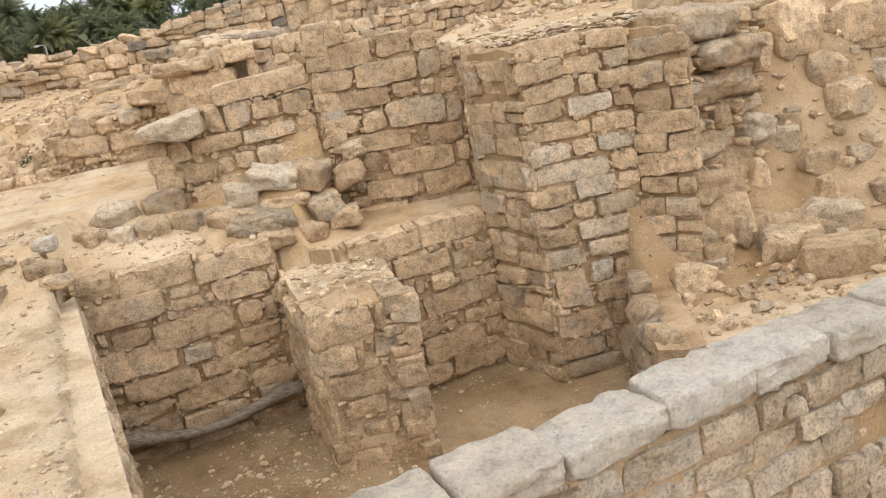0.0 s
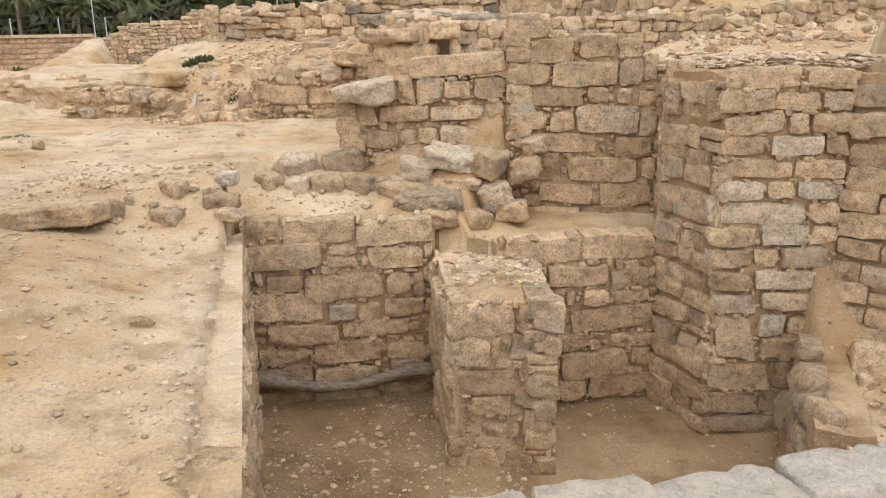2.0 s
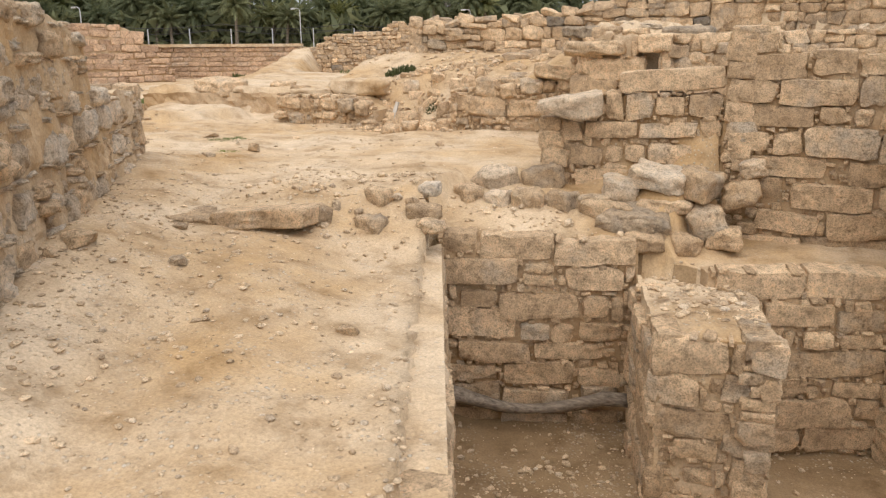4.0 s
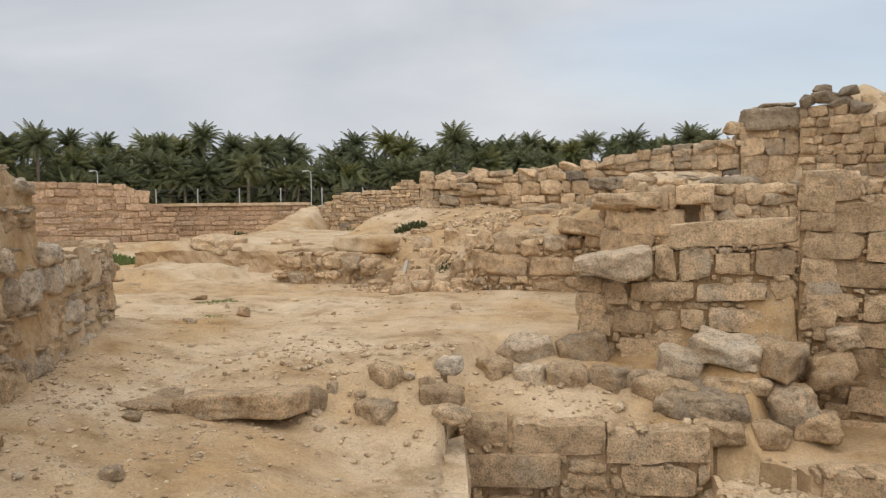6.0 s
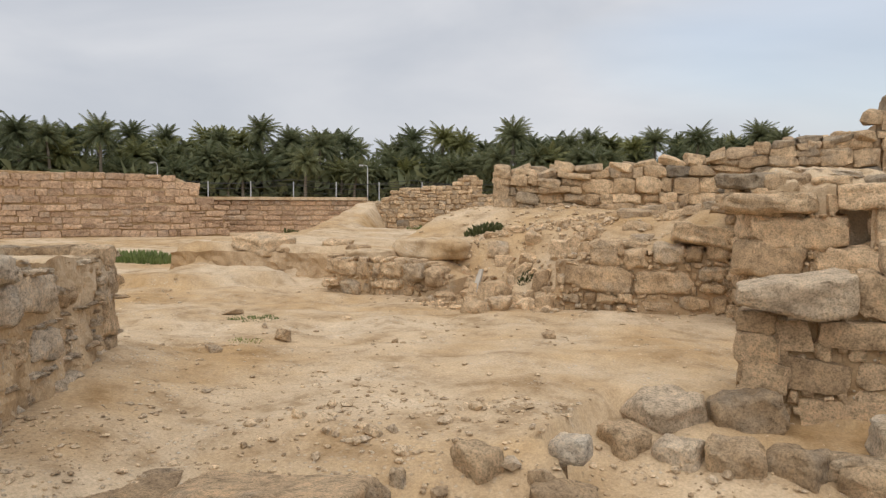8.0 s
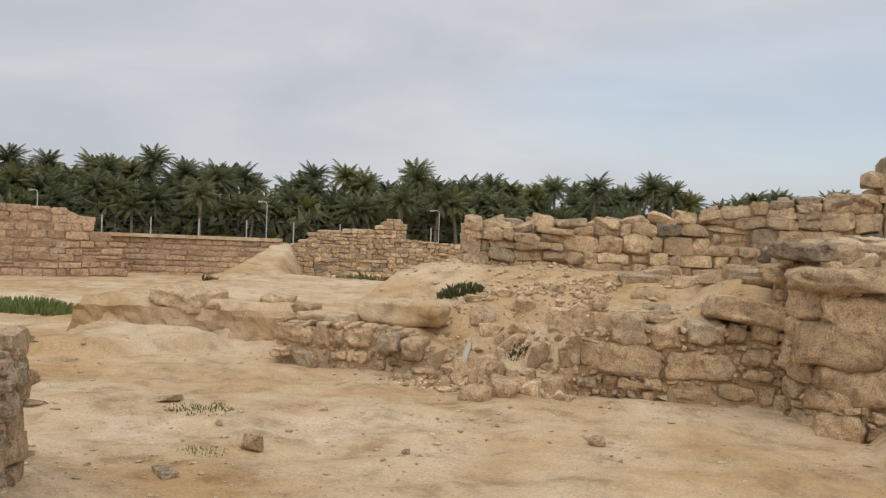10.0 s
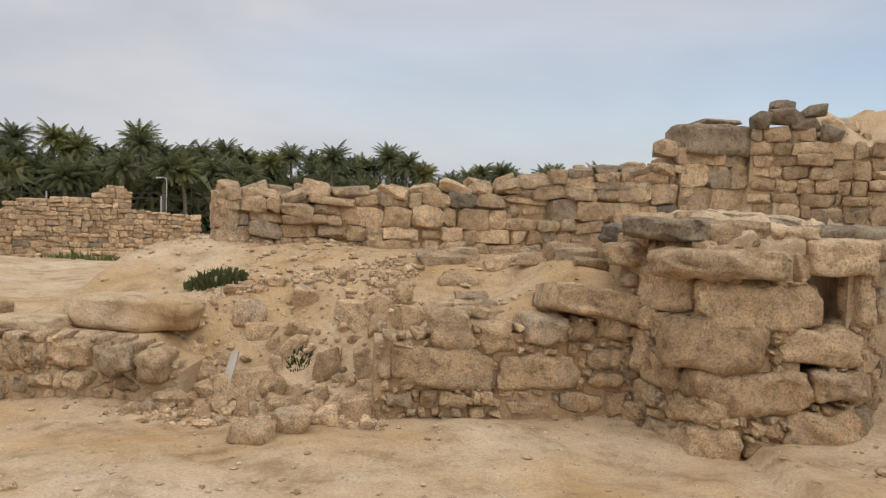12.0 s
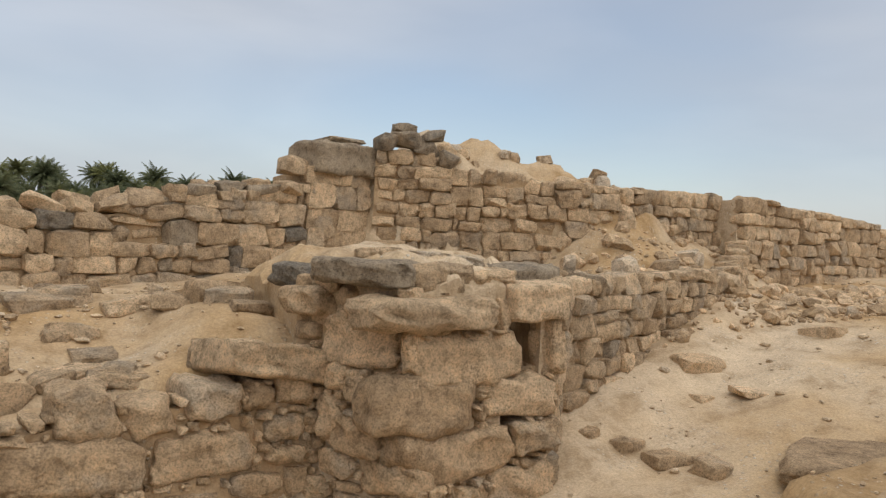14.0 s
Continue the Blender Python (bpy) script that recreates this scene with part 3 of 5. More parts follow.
def pack(parent, p, q, base, top, seed, L=(0.12, 0.38), H=(0.09, 0.22), depth=0.24, joint=0.012, proud=0.025, tilt=3.5, style="rubble", mat=None,
         other=None, other_share=0.0, keep=None, taken=()):
    """Dry-stone work: each stone sits on the lowest place that is still open. taken: boxes (s0, s1, z0, z1) that stay free."""
    rng = random.Random(seed)
    mat = mat or M_RUBBLE
    p, q = Vector(p), Vector(q)
    length = (q - p).length
    u = (q - p) / length
    n = Vector((u.y, -u.x))
    res = 0.02
    N = max(3, int(round(length / res)))
    mid = [(i + 0.5) * length / N for i in range(N)]
    sky = np.array([value(base, a) - 0.02 for a in mid])
    lim = np.array([value(top, a) for a in mid])
    count = 0
    for _ in range(6000):
        gap = np.where(sky < lim - 0.035, sky, 9e9)
        i = int(np.argmin(gap))
        if gap[i] > 1e8:
            break
        a = b = i
        while a > 0 and abs(sky[a - 1] - sky[i]) < 0.028:
            a -= 1
        while b < N - 1 and abs(sky[b + 1] - sky[i]) < 0.028:
            b += 1
        w = (b - a + 1) * res
        if w < 0.045:
            near = [sky[k] for k in (a - 1, b + 1) if 0 <= k < N]
            sky[a:b + 1] = max(min(near), sky[i] + 0.03)
            continue
        l = rng.uniform(*L)
        if w - l < L[0] * 0.6:
            l = w if w < L[1] * 1.2 else w / 2
        k = max(2, int(round(l / res)))
        i0 = a if rng.random() < 0.5 else b - k + 1
        i0 = max(a, min(i0, b - k + 1))
        i1 = min(b, i0 + k - 1)
        z0 = float(sky[i0:i1 + 1].max())
        l = (i1 - i0 + 1) * res
        h = rng.uniform(*H)
        h = min(h, l * 1.3 + 0.02)
        for nb in (i0 - 1, i1 + 1):
            if 0 <= nb < N and 0.6 * h < sky[nb] - z0 < 1.45 * h:
                h = float(sky[nb] - z0)
        room = float(lim[i0:i1 + 1].mean()) - z0
        h = min(h, room + 0.03)
        if h < 0.04:
            sky[i0:i1 + 1] = lim[i0:i1 + 1]
            continue
        s0, s1 = i0 * res, (i1 + 1) * res
        sky[i0:i1 + 1] = z0 + h
        sc, zc = (s0 + s1) / 2, z0 + h / 2
        if keep and not keep(sc, zc):
            continue
        d = depth * rng.uniform(0.8, 1.15)
        c = p + u * sc + n * (rng.gauss(0, proud) - d / 2)
        m = other if other and rng.random() < other_share else mat
        put_stone(parent, rng, (c.x, c.y, zc), u, l * 1.07, d, h * 1.09, style, m, tilt)
        count += 1
    return count


def set_stones(parent, p, q, boxes, base, top, seed, style="ashlar", mat=None, depth=0.24, proud=0.013, tilt=1.6, chink_mat=None, other=None, other_share=0.0,
               small=(0.045, 0.13), out=0.0, grow=-0.012, fill=True, void=()):
    """The stones of a face, each in its own box (s0, s1, z0, z1), and small chinking stones in the gaps."""
    rng = random.Random(seed)
    mat = mat or M_ASHLAR
    p, q = Vector(p), Vector(q)
    length = (q - p).length
    u = (q - p) / length
    n = Vector((u.y, -u.x))
    zlo = min(value(base, length * k / 10) for k in range(11))
    zhi = max(value(top, length * k / 10) for k in range(11))
    res = 0.015
    occ = np.zeros((int((zhi - zlo) / res) + 1, int(length / res) + 1), bool)

    def mark(s0, s1, z0, z1):
        occ[max(0, int((z0 - zlo) / res)):max(0, int((z1 - zlo) / res)), max(0, int(s0 / res)):max(0, int(s1 / res))] = True

    for s0, s1, z0, z1 in boxes:
        d = depth * rng.uniform(0.9, 1.1)
        c = p + u * ((s0 + s1) / 2) + n * (rng.gauss(out, proud) - d / 2)
        m = other if other and rng.random() < other_share else mat
        put_stone(parent, rng, (c.x, c.y, (z0 + z1) / 2), u, s1 - s0 + grow, d, z1 - z0 + grow, style, m, tilt)
        mark(s0 + 0.02, s1 - 0.02, z0 + 0.02, z1 - 0.02)
    for box in void:
        mark(*box)
    if not fill:
        return
    for size, tries in ((2.2, 300), (1.5, 400), (1.0, 700), (0.65, 1200), (0.45, 2200)):
        for _ in range(tries):
            l = rng.uniform(*small) * size * rng.uniform(1.0, 1.6)
            h = min(rng.uniform(*small) * size, 0.2)
            s0, z0 = rng.uniform(0, length - l) if length > l else 0, rng.uniform(zlo, zhi - h) if zhi - zlo > h else zlo
            if z0 + h > value(top, s0 + l / 2) + 0.02 or z0 < value(base, s0 + l / 2) - 0.03:
                continue
            i0, i1, j0, j1 = int((z0 - zlo) / res), int((z0 + h - zlo) / res) + 1, int(s0 / res), int((s0 + l) / res) + 1
            if occ[i0:i1, j0:j1].any():
                continue
            occ[i0:i1, j0:j1] = True
            d = depth * 0.7
            c = p + u * (s0 + l / 2) + n * (rng.gauss(-0.008, 0.012) - d / 2)
            put_stone(parent, rng, (c.x, c.y, z0 + h / 2), u, l + 0.006, d, h + 0.006, "rubble", chink_mat or mat, 4.0)


def wall(name, p, q, base, top, seed, label, thick=0.4, core_mat=None, inset=None, amp=0.016, how=lay, **kw):
    if inset is None:
        inset = 0.08 if how is pack else 0.045
    root = strip_core(name, p, q, base, top, thick, inset, core_mat, amp)
    tagged(root, label, "wall", kind="structure")
    how(root, p, q, base, top, seed, **kw)
    return root


def lin(a, b, length):
    return lambda s: a + (b - a) * min(max(s / length, 0), 1)


def steps_top(*pairs):
    """A top line from (distance, height) pairs, straight between them."""
    xs, zs = [a for a, _ in pairs], [b for _, b in pairs]
    return lambda s: float(np.interp(s, xs, zs))


def dist(p, q):
    return math.hypot(q[0] - p[0], q[1] - p[1])


# ---- the pit ----
# stones of the faces: along from, along to, foot, top
SILL_A = [
    (0.77, 1.02, 0.92, 1.16), (1.03, 1.29, 0.97, 1.14), (1.31, 1.6, 0.96, 1.17), (0.9, 1.41, 0.76, 0.91), (0.41, 0.89, 0.75, 0.91), (0.07, 0.4, 0.72, 0.9),
    (0.01, 0.59, 0.5, 0.7), (0.6, 0.77, 0.53, 0.69), (0.78, 0.98, 0.54, 0.7), (0.33, 0.95, 0.29, 0.49), (0.7, 1.62, 1.18, 1.38), (0.6, 0.76, 0.91, 1.18),
    (1.42, 1.61, 0.79, 0.95), (0.99, 1.38, 0.54, 0.73),
]
BUTT = [
    (0.02, 0.4, 1.51, 1.74), (0.1, 0.64, 1.28, 1.51), (0.67, 1.0, 1.33, 1.55), (1.01, 1.23, 1.34, 1.51), (0.01, 0.42, 1.09, 1.29), (0.43, 1.02, 1.08, 1.31),
    (1.04, 1.25, 1.08, 1.34), (1.25, 1.38, 1.13, 1.37), (0.1, 0.73, 0.89, 1.08), (0.04, 0.39, 0.68, 0.86), (0.4, 0.65, 0.66, 0.87), (0.66, 1.23, 0.64, 0.91),
    (0.09, 0.85, 0.47, 0.66), (1.02, 1.36, 0.43, 0.63), (0.59, 1.24, 0.2, 0.44), (0.89, 1.37, -0.03, 0.2), (0.33, 0.84, -0.01, 0.18), (0.13, 0.72, -0.27, -0.05),
    (0.73, 1.39, -0.25, -0.01), (0.75, 0.96, 0.93, 1.08), (1.23, 1.4, 0.63, 0.88), (1.26, 1.4, 0.23, 0.44),
]
BAY2 = [
    (0.05, 0.7, -0.28, -0.05), (0.71, 1.34, -0.26, -0.04), (0.41, 0.93, -0.47, -0.29), (0.95, 1.3, -0.51, -0.33), (0.72, 0.94, -0.65, -0.51), (0.62, 1.35, -0.88, -0.66),
    (0.98, 1.34, -1.05, -0.91), (0.55, 1.14, -1.29, -1.06), (1.16, 1.35, -1.22, -1.06), (0.51, 0.78, -1.51, -1.3), (0.79, 1.35, -1.48, -1.27), (0.49, 0.8, -1.05, -0.89),
    (0.97, 1.31, -0.65, -0.53),
]
BAY1 = [
    (0.04, 0.33, -0.05, 0.12), (0.34, 0.95, -0.12, 0.1), (0.95, 1.61, -0.15, 0.06), (0.01, 0.67, -0.32, -0.09), (0.7, 0.96, -0.33, -0.2), (1.05, 1.53, -0.37, -0.16),
    (0.18, 0.49, -0.52, -0.36), (0.5, 1.17, -0.61, -0.38), (1.19, 1.41, -0.59, -0.41), (0.03, 0.65, -0.79, -0.52), (0.68, 0.93, -0.79, -0.65), (1.17, 1.52, -0.81, -0.63),
    (0.16, 0.77, -1.0, -0.81), (0.79, 1.38, -0.97, -0.82), (0.54, 1.15, -1.2, -0.99), (0.08, 0.5, -1.17, -1.02), (1.17, 1.53, -1.21, -1.03), (0.07, 0.53, -1.38, -1.2),
    (0.54, 1.1, -1.42, -1.23), (0.05, 0.52, -1.58, -1.41), (0.53, 1.1, -1.65, -1.44), (1.12, 1.53, -1.62, -1.42), (1.42, 1.53, -0.62, -0.4),
]
PILF = [
    (-0.02, 0.46, -0.45, -0.21), (0.47, 0.56, -0.44, -0.25), (0.57, 0.81, -0.4, -0.18), (-0.03, 0.31, -0.69, -0.48), (0.43, 0.64, -0.62, -0.42), (0.64, 0.79, -0.6, -0.42),
    (-0.02, 0.51, -0.9, -0.7), (0.54, 0.77, -0.81, -0.62), (-0.01, 0.14, -1.11, -0.94), (0.15, 0.44, -1.06, -0.91), (0.45, 0.75, -0.98, -0.83), (-0.02, 0.12, -1.32, -1.12),
    (0.51, 0.74, -1.25, -0.99), (-0.01, 0.37, -1.54, -1.32), (0.39, 0.73, -1.48, -1.28),
]
PIERF = [
    (0.0, 0.54, 1.16, 1.32), (-0.04, 0.36, 1.0, 1.16), (0.36, 0.67, 1.01, 1.15), (0.01, 0.44, 0.84, 0.99), (0.47, 0.61, 0.85, 1.0), (0.01, 0.34, 0.68, 0.84),
    (0.36, 0.73, 0.69, 0.84), (0.01, 0.53, 0.52, 0.67), (-0.01, 0.34, 0.36, 0.51), (0.36, 0.56, 0.37, 0.5), (-0.06, 0.66, 0.18, 0.35), (-0.05, 0.31, 0.0, 0.16),
    (0.33, 0.69, 0.02, 0.19), (-0.05, 0.3, -0.17, -0.01), (0.31, 0.48, -0.15, -0.0), (0.5, 0.84, -0.15, 0.02), (-0.03, 0.3, -0.34, -0.19), (0.32, 0.77, -0.32, -0.17),
    (0.0, 0.36, -0.52, -0.36), (0.38, 0.8, -0.49, -0.34), (0.07, 0.37, -0.9, -0.54), (0.38, 0.59, -0.7, -0.52), (0.41, 0.83, -0.88, -0.71), (0.03, 0.52, -1.16, -0.93),
    (0.56, 0.9, 1.16, 1.31), (0.68, 0.9, 1.01, 1.15), (0.62, 0.9, 0.85, 1.0), (0.74, 0.9, 0.69, 0.84), (0.54, 0.9, 0.52, 0.67), (0.57, 0.9, 0.36, 0.5), (0.67, 0.9, 0.19, 0.35),
    (0.7, 0.9, 0.03, 0.18), (0.53, 0.9, -1.12, -0.9), (0.0, 0.44, -1.36, -1.18), (0.45, 0.9, -1.34, -1.14), (0.02, 0.6, -1.52, -1.37), (0.61, 0.9, -1.52, -1.36), (0.6, 0.88, -0.69, -0.53),
]
CB = [
    (0.09, 0.77, 0.64, 0.9), (0.77, 1.34, 0.64, 0.89), (0.34, 0.65, 0.87, 1.15), (0.66, 0.92, 0.87, 1.08), (0.94, 1.27, 0.93, 1.14), (1.27, 1.43, 0.96, 1.12),
    (1.43, 1.67, 0.97, 1.15), (1.37, 1.62, 0.78, 0.94), (1.39, 1.63, 0.66, 0.77), (0.07, 0.26, 0.52, 0.63), (0.4, 0.6, 0.52, 0.64), (0.62, 0.77, 0.54, 0.65),
    (1.08, 1.19, 0.87, 0.92), (0.15, 0.26, 0.63, 0.72),
]
TOWL = [
    (0.18, 0.74, 1.2, 1.49), (0.76, 0.89, 1.21, 1.47), (0.41, 0.57, 1.02, 1.19), (0.23, 0.41, 1.06, 1.23), (0.31, 0.66, 0.74, 0.96), (0.68, 0.91, 0.72, 0.92),
    (0.21, 0.39, 0.8, 1.04), (0.51, 0.91, 0.56, 0.77), (0.41, 0.55, 0.94, 1.0), (0.3, 0.93, 0.28, 0.55), (0.05, 0.28, 0.4, 0.6), (0.02, 0.2, 0.62, 0.84),
]
TOWF = [
    (0.0, 0.71, 1.15, 1.44), (-0.19, 0.4, 0.9, 1.22), (0.02, 0.66, 0.64, 0.92), (0.43, 0.96, 0.95, 1.19), (0.3, 0.51, 0.52, 0.63), (0.52, 0.98, 0.46, 0.71),
    (0.66, 0.98, 0.75, 0.94), (0.4, 0.48, 1.06, 1.13), (0.41, 0.48, 0.95, 1.05),
]

FLOOR = -1.52
p, q = (-3.5, 6.72), (-2.0, 7.35)
top = lin(0.12, 0.04, dist(p, q))
w = strip_core("wall_pit_back_west", p, q, FLOOR, top, 0.35, 0.05)
tagged(w, "tan limestone retaining wall of roughly dressed blocks with chinking stones", "wall", kind="structure")
set_stones(w, p, q, BAY1, FLOOR, top, 11)
p, q = (-1.42, 7.14), (-0.12, 7.64)
top = lin(-0.05, -0.03, dist(p, q))
w = strip_core("wall_pit_back_east", p, q, FLOOR, top, 0.35, 0.05)
tagged(w, "tan limestone retaining wall below an earth ledge", "wall", kind="structure")
set_stones(w, p, q, BAY2, FLOOR, top, 12)
p, q = (-1.60, 3.2), (-3.42, 6.68)
wall("wall_pit_west", p, q, FLOOR, lin(0.04, 0.10, dist(p, q)), 13, "pale dusty side wall of the pit level with the ground", 0.42, core_mat=M_EARTH,
     mat=M_ASHLAR, L=(0.22, 0.45), H=(0.14, 0.2), proud=0.012, tilt=2.0, inset=0.02, amp=0.045, keep=lambda a, b: b < -0.06)
wall("wall_pit_south", (-0.55, 2.98), (-1.62, 3.2), FLOOR, 0.0, 14, "crumbling front edge of the pit", 0.35, how=pack, L=(0.15, 0.3))

# cross pillar that stands out from the back wall
PIL = [(-2.06, 7.36), (-1.57, 6.03), (-0.82, 6.15), (-1.12, 7.25)]


def earth_top(name, foot, z0, top, mat, step=0.1, amp=0.03, droop=0.05, reach=0.2):
    """A solid over a plan outline with an uneven earth top that rounds off towards its edges."""
    bm = bmesh.new()
    lo = [bm.verts.new((x, y, z0)) for x, y in foot]
    face = bm.faces.new(lo)
    up = bmesh.ops.extrude_face_region(bm, geom=[face])
    tops = [v for v in up["geom"] if isinstance(v, bmesh.types.BMVert)]
    for v in tops:
        v.co.z = z0 + 1.0
    caps = [f for f in bm.faces if all(v in tops for v in f.verts)]
    bmesh.ops.triangulate(bm, faces=caps)
    for _ in range(4):
        es = [e for e in bm.edges if e.verts[0].co.z > z0 + 0.01 and e.verts[1].co.z > z0 + 0.01 and e.calc_length() > step]
        if es:
            bmesh.ops.subdivide_edges(bm, edges=es, cuts=1)
            bmesh.ops.triangulate(bm, faces=[f for f in bm.faces if len(f.verts) > 4])
    for v in bm.verts:
        if v.co.z > z0 + 0.01:
            rim = min(float(seg(v.co.x, v.co.y, a, b)[0]) for a, b in zip(foot, foot[1:] + foot[:1]))
            v.co.z = (top(v.co.x, v.co.y) if callable(top) else top) - droop * max(0.0, 1 - rim / reach) ** 2 + amp * noise.noise((v.co.x * 5, v.co.y * 5, 2.0)) + amp * 0.5 * noise.noise((v.co.x * 17, v.co.y * 17, 5.0))
    bmesh.ops.recalc_face_normals(bm, faces=bm.faces[:])
    me = bpy.data.meshes.new(name)
    bm.to_mesh(me)
    bm.free()
    me.materials.append(mat)
    return new(name, me)


pil = earth_top("wall_cross_pillar", [(-2.02, 7.36), (-1.53, 6.09), (-0.87, 6.19), (-1.14, 7.25)], FLOOR - 0.1, -0.19, M_EARTH)
tagged(pil, "freestanding cross wall of tan limestone blocks with an earth top", "wall", kind="structure")
lay(pil, PIL[0], PIL[1], FLOOR, -0.17, 21, L=(0.24, 0.5), H=(0.15, 0.21), depth=0.2)
for k in range(3):
    mortar(pil, PIL[k], PIL[k + 1], FLOOR, -0.17, 0.036, mat=M_EARTH)
set_stones(pil, PIL[1], PIL[2], PILF, FLOOR, -0.19, 22, depth=0.2, proud=0.025)
lay(pil, PIL[2], PIL[3], FLOOR, -0.17, 23, L=(0.24, 0.5), H=(0.15, 0.21), depth=0.2)

# big pier
PIER = [(-0.2, 8.75), (-0.17, 7.62), (0.22, 7.05), (1.107, 7.198), (1.48, 6.97)]
pier = earth_top("wall_pier", [(-0.14, 9.3), (-0.13, 7.65), (0.25, 7.11), (1.107, 7.262), (1.50, 7.03), (1.75, 9.3)], FLOOR - 0.1,
                 lambda x, y: 1.26 + 0.03 * (y - 7.1), M_CORE)
tagged(pier, "tall pier of coursed tan limestone with a gravel top", "wall", kind="structure")
for k, foot_z in enumerate((-0.2, FLOOR, FLOOR, FLOOR)):
    mortar(pier, PIER[k], PIER[k + 1], foot_z, 1.31, 0.045)
lay(pier, PIER[1], PIER[2], FLOOR, 1.30, 31, L=(0.16, 0.36), H=(0.14, 0.18), depth=0.2, chink=0.05, split=0.04, tilt=1.8, wave=0.03)
lay(pier, PIER[0], PIER[1], -0.2, 1.3, 32, L=(0.16, 0.36), H=(0.14, 0.18), depth=0.2, chink=0.05, split=0.04, tilt=1.8)
set_stones(pier, PIER[2], PIER[3], PIERF, FLOOR, 1.3, 33, depth=0.2, other=M_PALE, other_share=0.2)
lay(pier, PIER[3], PIER[4], FLOOR, 1.3, 34, L=(0.2, 0.45), H=(0.14, 0.19), depth=0.2, chink=0.05, split=0.04, tilt=1.8)
JUT = [(0.0, 0.72, 1.1, 1.36), (0.22, 0.85, 0.86, 1.09), (0.0, 0.9, 0.57, 0.84), (0.0, 0.66, 0.14, 0.4), (0.0, 0.62, -0.24, 0.05), (0.66, 0.98, -0.22, 0.06), (0.0, 0.78, -0.64, -0.36),
       (0.7, 1.0, 0.16, 0.42), (0.02, 0.3, -0.86, -0.68), (0.34, 0.6, -0.9, -0.7)]
p, q = (1.46, 7.0), (2.3, 7.5)
w = strip_core("wall_pier_broken", p, q, -1.3, lin(1.36, 1.25, 1.0), 0.7, 0.14, None, 0.06)
tagged(w, "broken wall core of large rough stones jutting from earth", "wall", kind="structure")
set_stones(w, p, q, JUT, -1.2, 1.3, 35, style="worn", depth=0.5, proud=0.07, tilt=4.0, other=M_PALE, other_share=0.3, small=(0.06, 0.14))

# upper wall behind the ledge
p, q = (-1.6, 8.47), (-0.15, 8.55)
top = steps_top((0, 1.74), (0.38, 1.74), (0.42, 1.54), (0.95, 1.54), (1.0, 1.5), (1.22, 1.48), (1.26, 1.37), (1.5, 1.36))
w = strip_core("wall_upper_east", p, q, -0.25, top, 0.45, 0.05)
tagged(w, "upper wall of large tan limestone blocks, broken down at its top", "wall", kind="structure")
set_stones(w, p, q, BUTT, -0.2, top, 41, other=M_PALE, other_share=0.08)
pack(w, (-1.6, 8.9), (-1.6, 8.47), 0.6, 1.7, 43, L=(0.2, 0.4), H=(0.15, 0.22), style="ashlar", mat=M_ASHLAR, tilt=1.5)
p, q = (-3.2, 8.25), (-1.6, 8.5)
top = steps_top((0, 0.62), (0.02, 0.9), (0.5, 0.92), (0.56, 1.16), (0.68, 1.18), (1.62, 1.2))
w = strip_core("wall_upper_west", p, q, 0.1, top, 0.45, 0.05)
tagged(w, "stepped wall end of tan limestone blocks rising from the sand", "wall", kind="structure")
set_stones(w, p, q, SILL_A, 0.2, top, 42)
rng = random.Random(44)
slant = put_stone(w, rng, (-2.90, 8.22, 1.03), (0.55, 0.12), 0.58, 0.36, 0.22, "block", M_PALE, 0.5)
wedge = slant.data.copy()
for v in wedge.vertices:
    v.co.z = 0.5 + (v.co.z - 0.5) * (1 - 0.62 * min(1, max(0, 0.25 - v.co.x) / 0.75) ** 1.5) - 0.22 * max(0, -v.co.x) ** 2
slant.data = wedge
slant.rotation_euler = (0.05, radians(-9), math.atan2(0.13, 0.55))
pack(w, (-3.2, 8.75), (-3.2, 8.25), 0.35, 0.9, 45, L=(0.2, 0.4), H=(0.15, 0.22), style="ashlar", mat=M_ASHLAR)

# low wall and sand shelf beside the pier
wall("wall_low_shelf", (0.78, 7.05), (0.66, 5.6), FLOOR, -0.62, 51, "low broken wall of rough stones holding a sand shelf", 0.4, how=pack, style="boulder",
     L=(0.3, 0.55), H=(0.2, 0.32))

# pale parapet in the foreground
p, q = (-0.80, 2.575), (2.58, 4.135)
cop = wall("wall_parapet", p, q, -1.0, 0.345, 61, "pale dressed limestone parapet wall with large coping blocks", 0.27, core_mat=M_CORE, mat=M_PALE,
           L=(0.14, 0.34), H=(0.1, 0.135), depth=0.13, chink=0.09, split=0.06, tilt=1.5, wave=0.012, inset=0.02, amp=0.008)
rng = random.Random(62)
u = Vector((q[0] - p[0], q[1] - p[1])).normalized()
s = -0.1
while s < 3.6:
    l = rng.uniform(0.3, 0.46)
    c = Vector(p) + u * (s + l / 2) + Vector((-u.y, u.x)) * 0.105
    put_stone(cop, rng, (c.x, c.y, 0.345 + rng.uniform(-0.012, 0.012)), u, l - 0.006, 0.235 + rng.uniform(-0.015, 0.02), 0.105 + rng.uniform(-0.01, 0.012), "block", M_COPING, 2.2, "coping_block")
    s += l

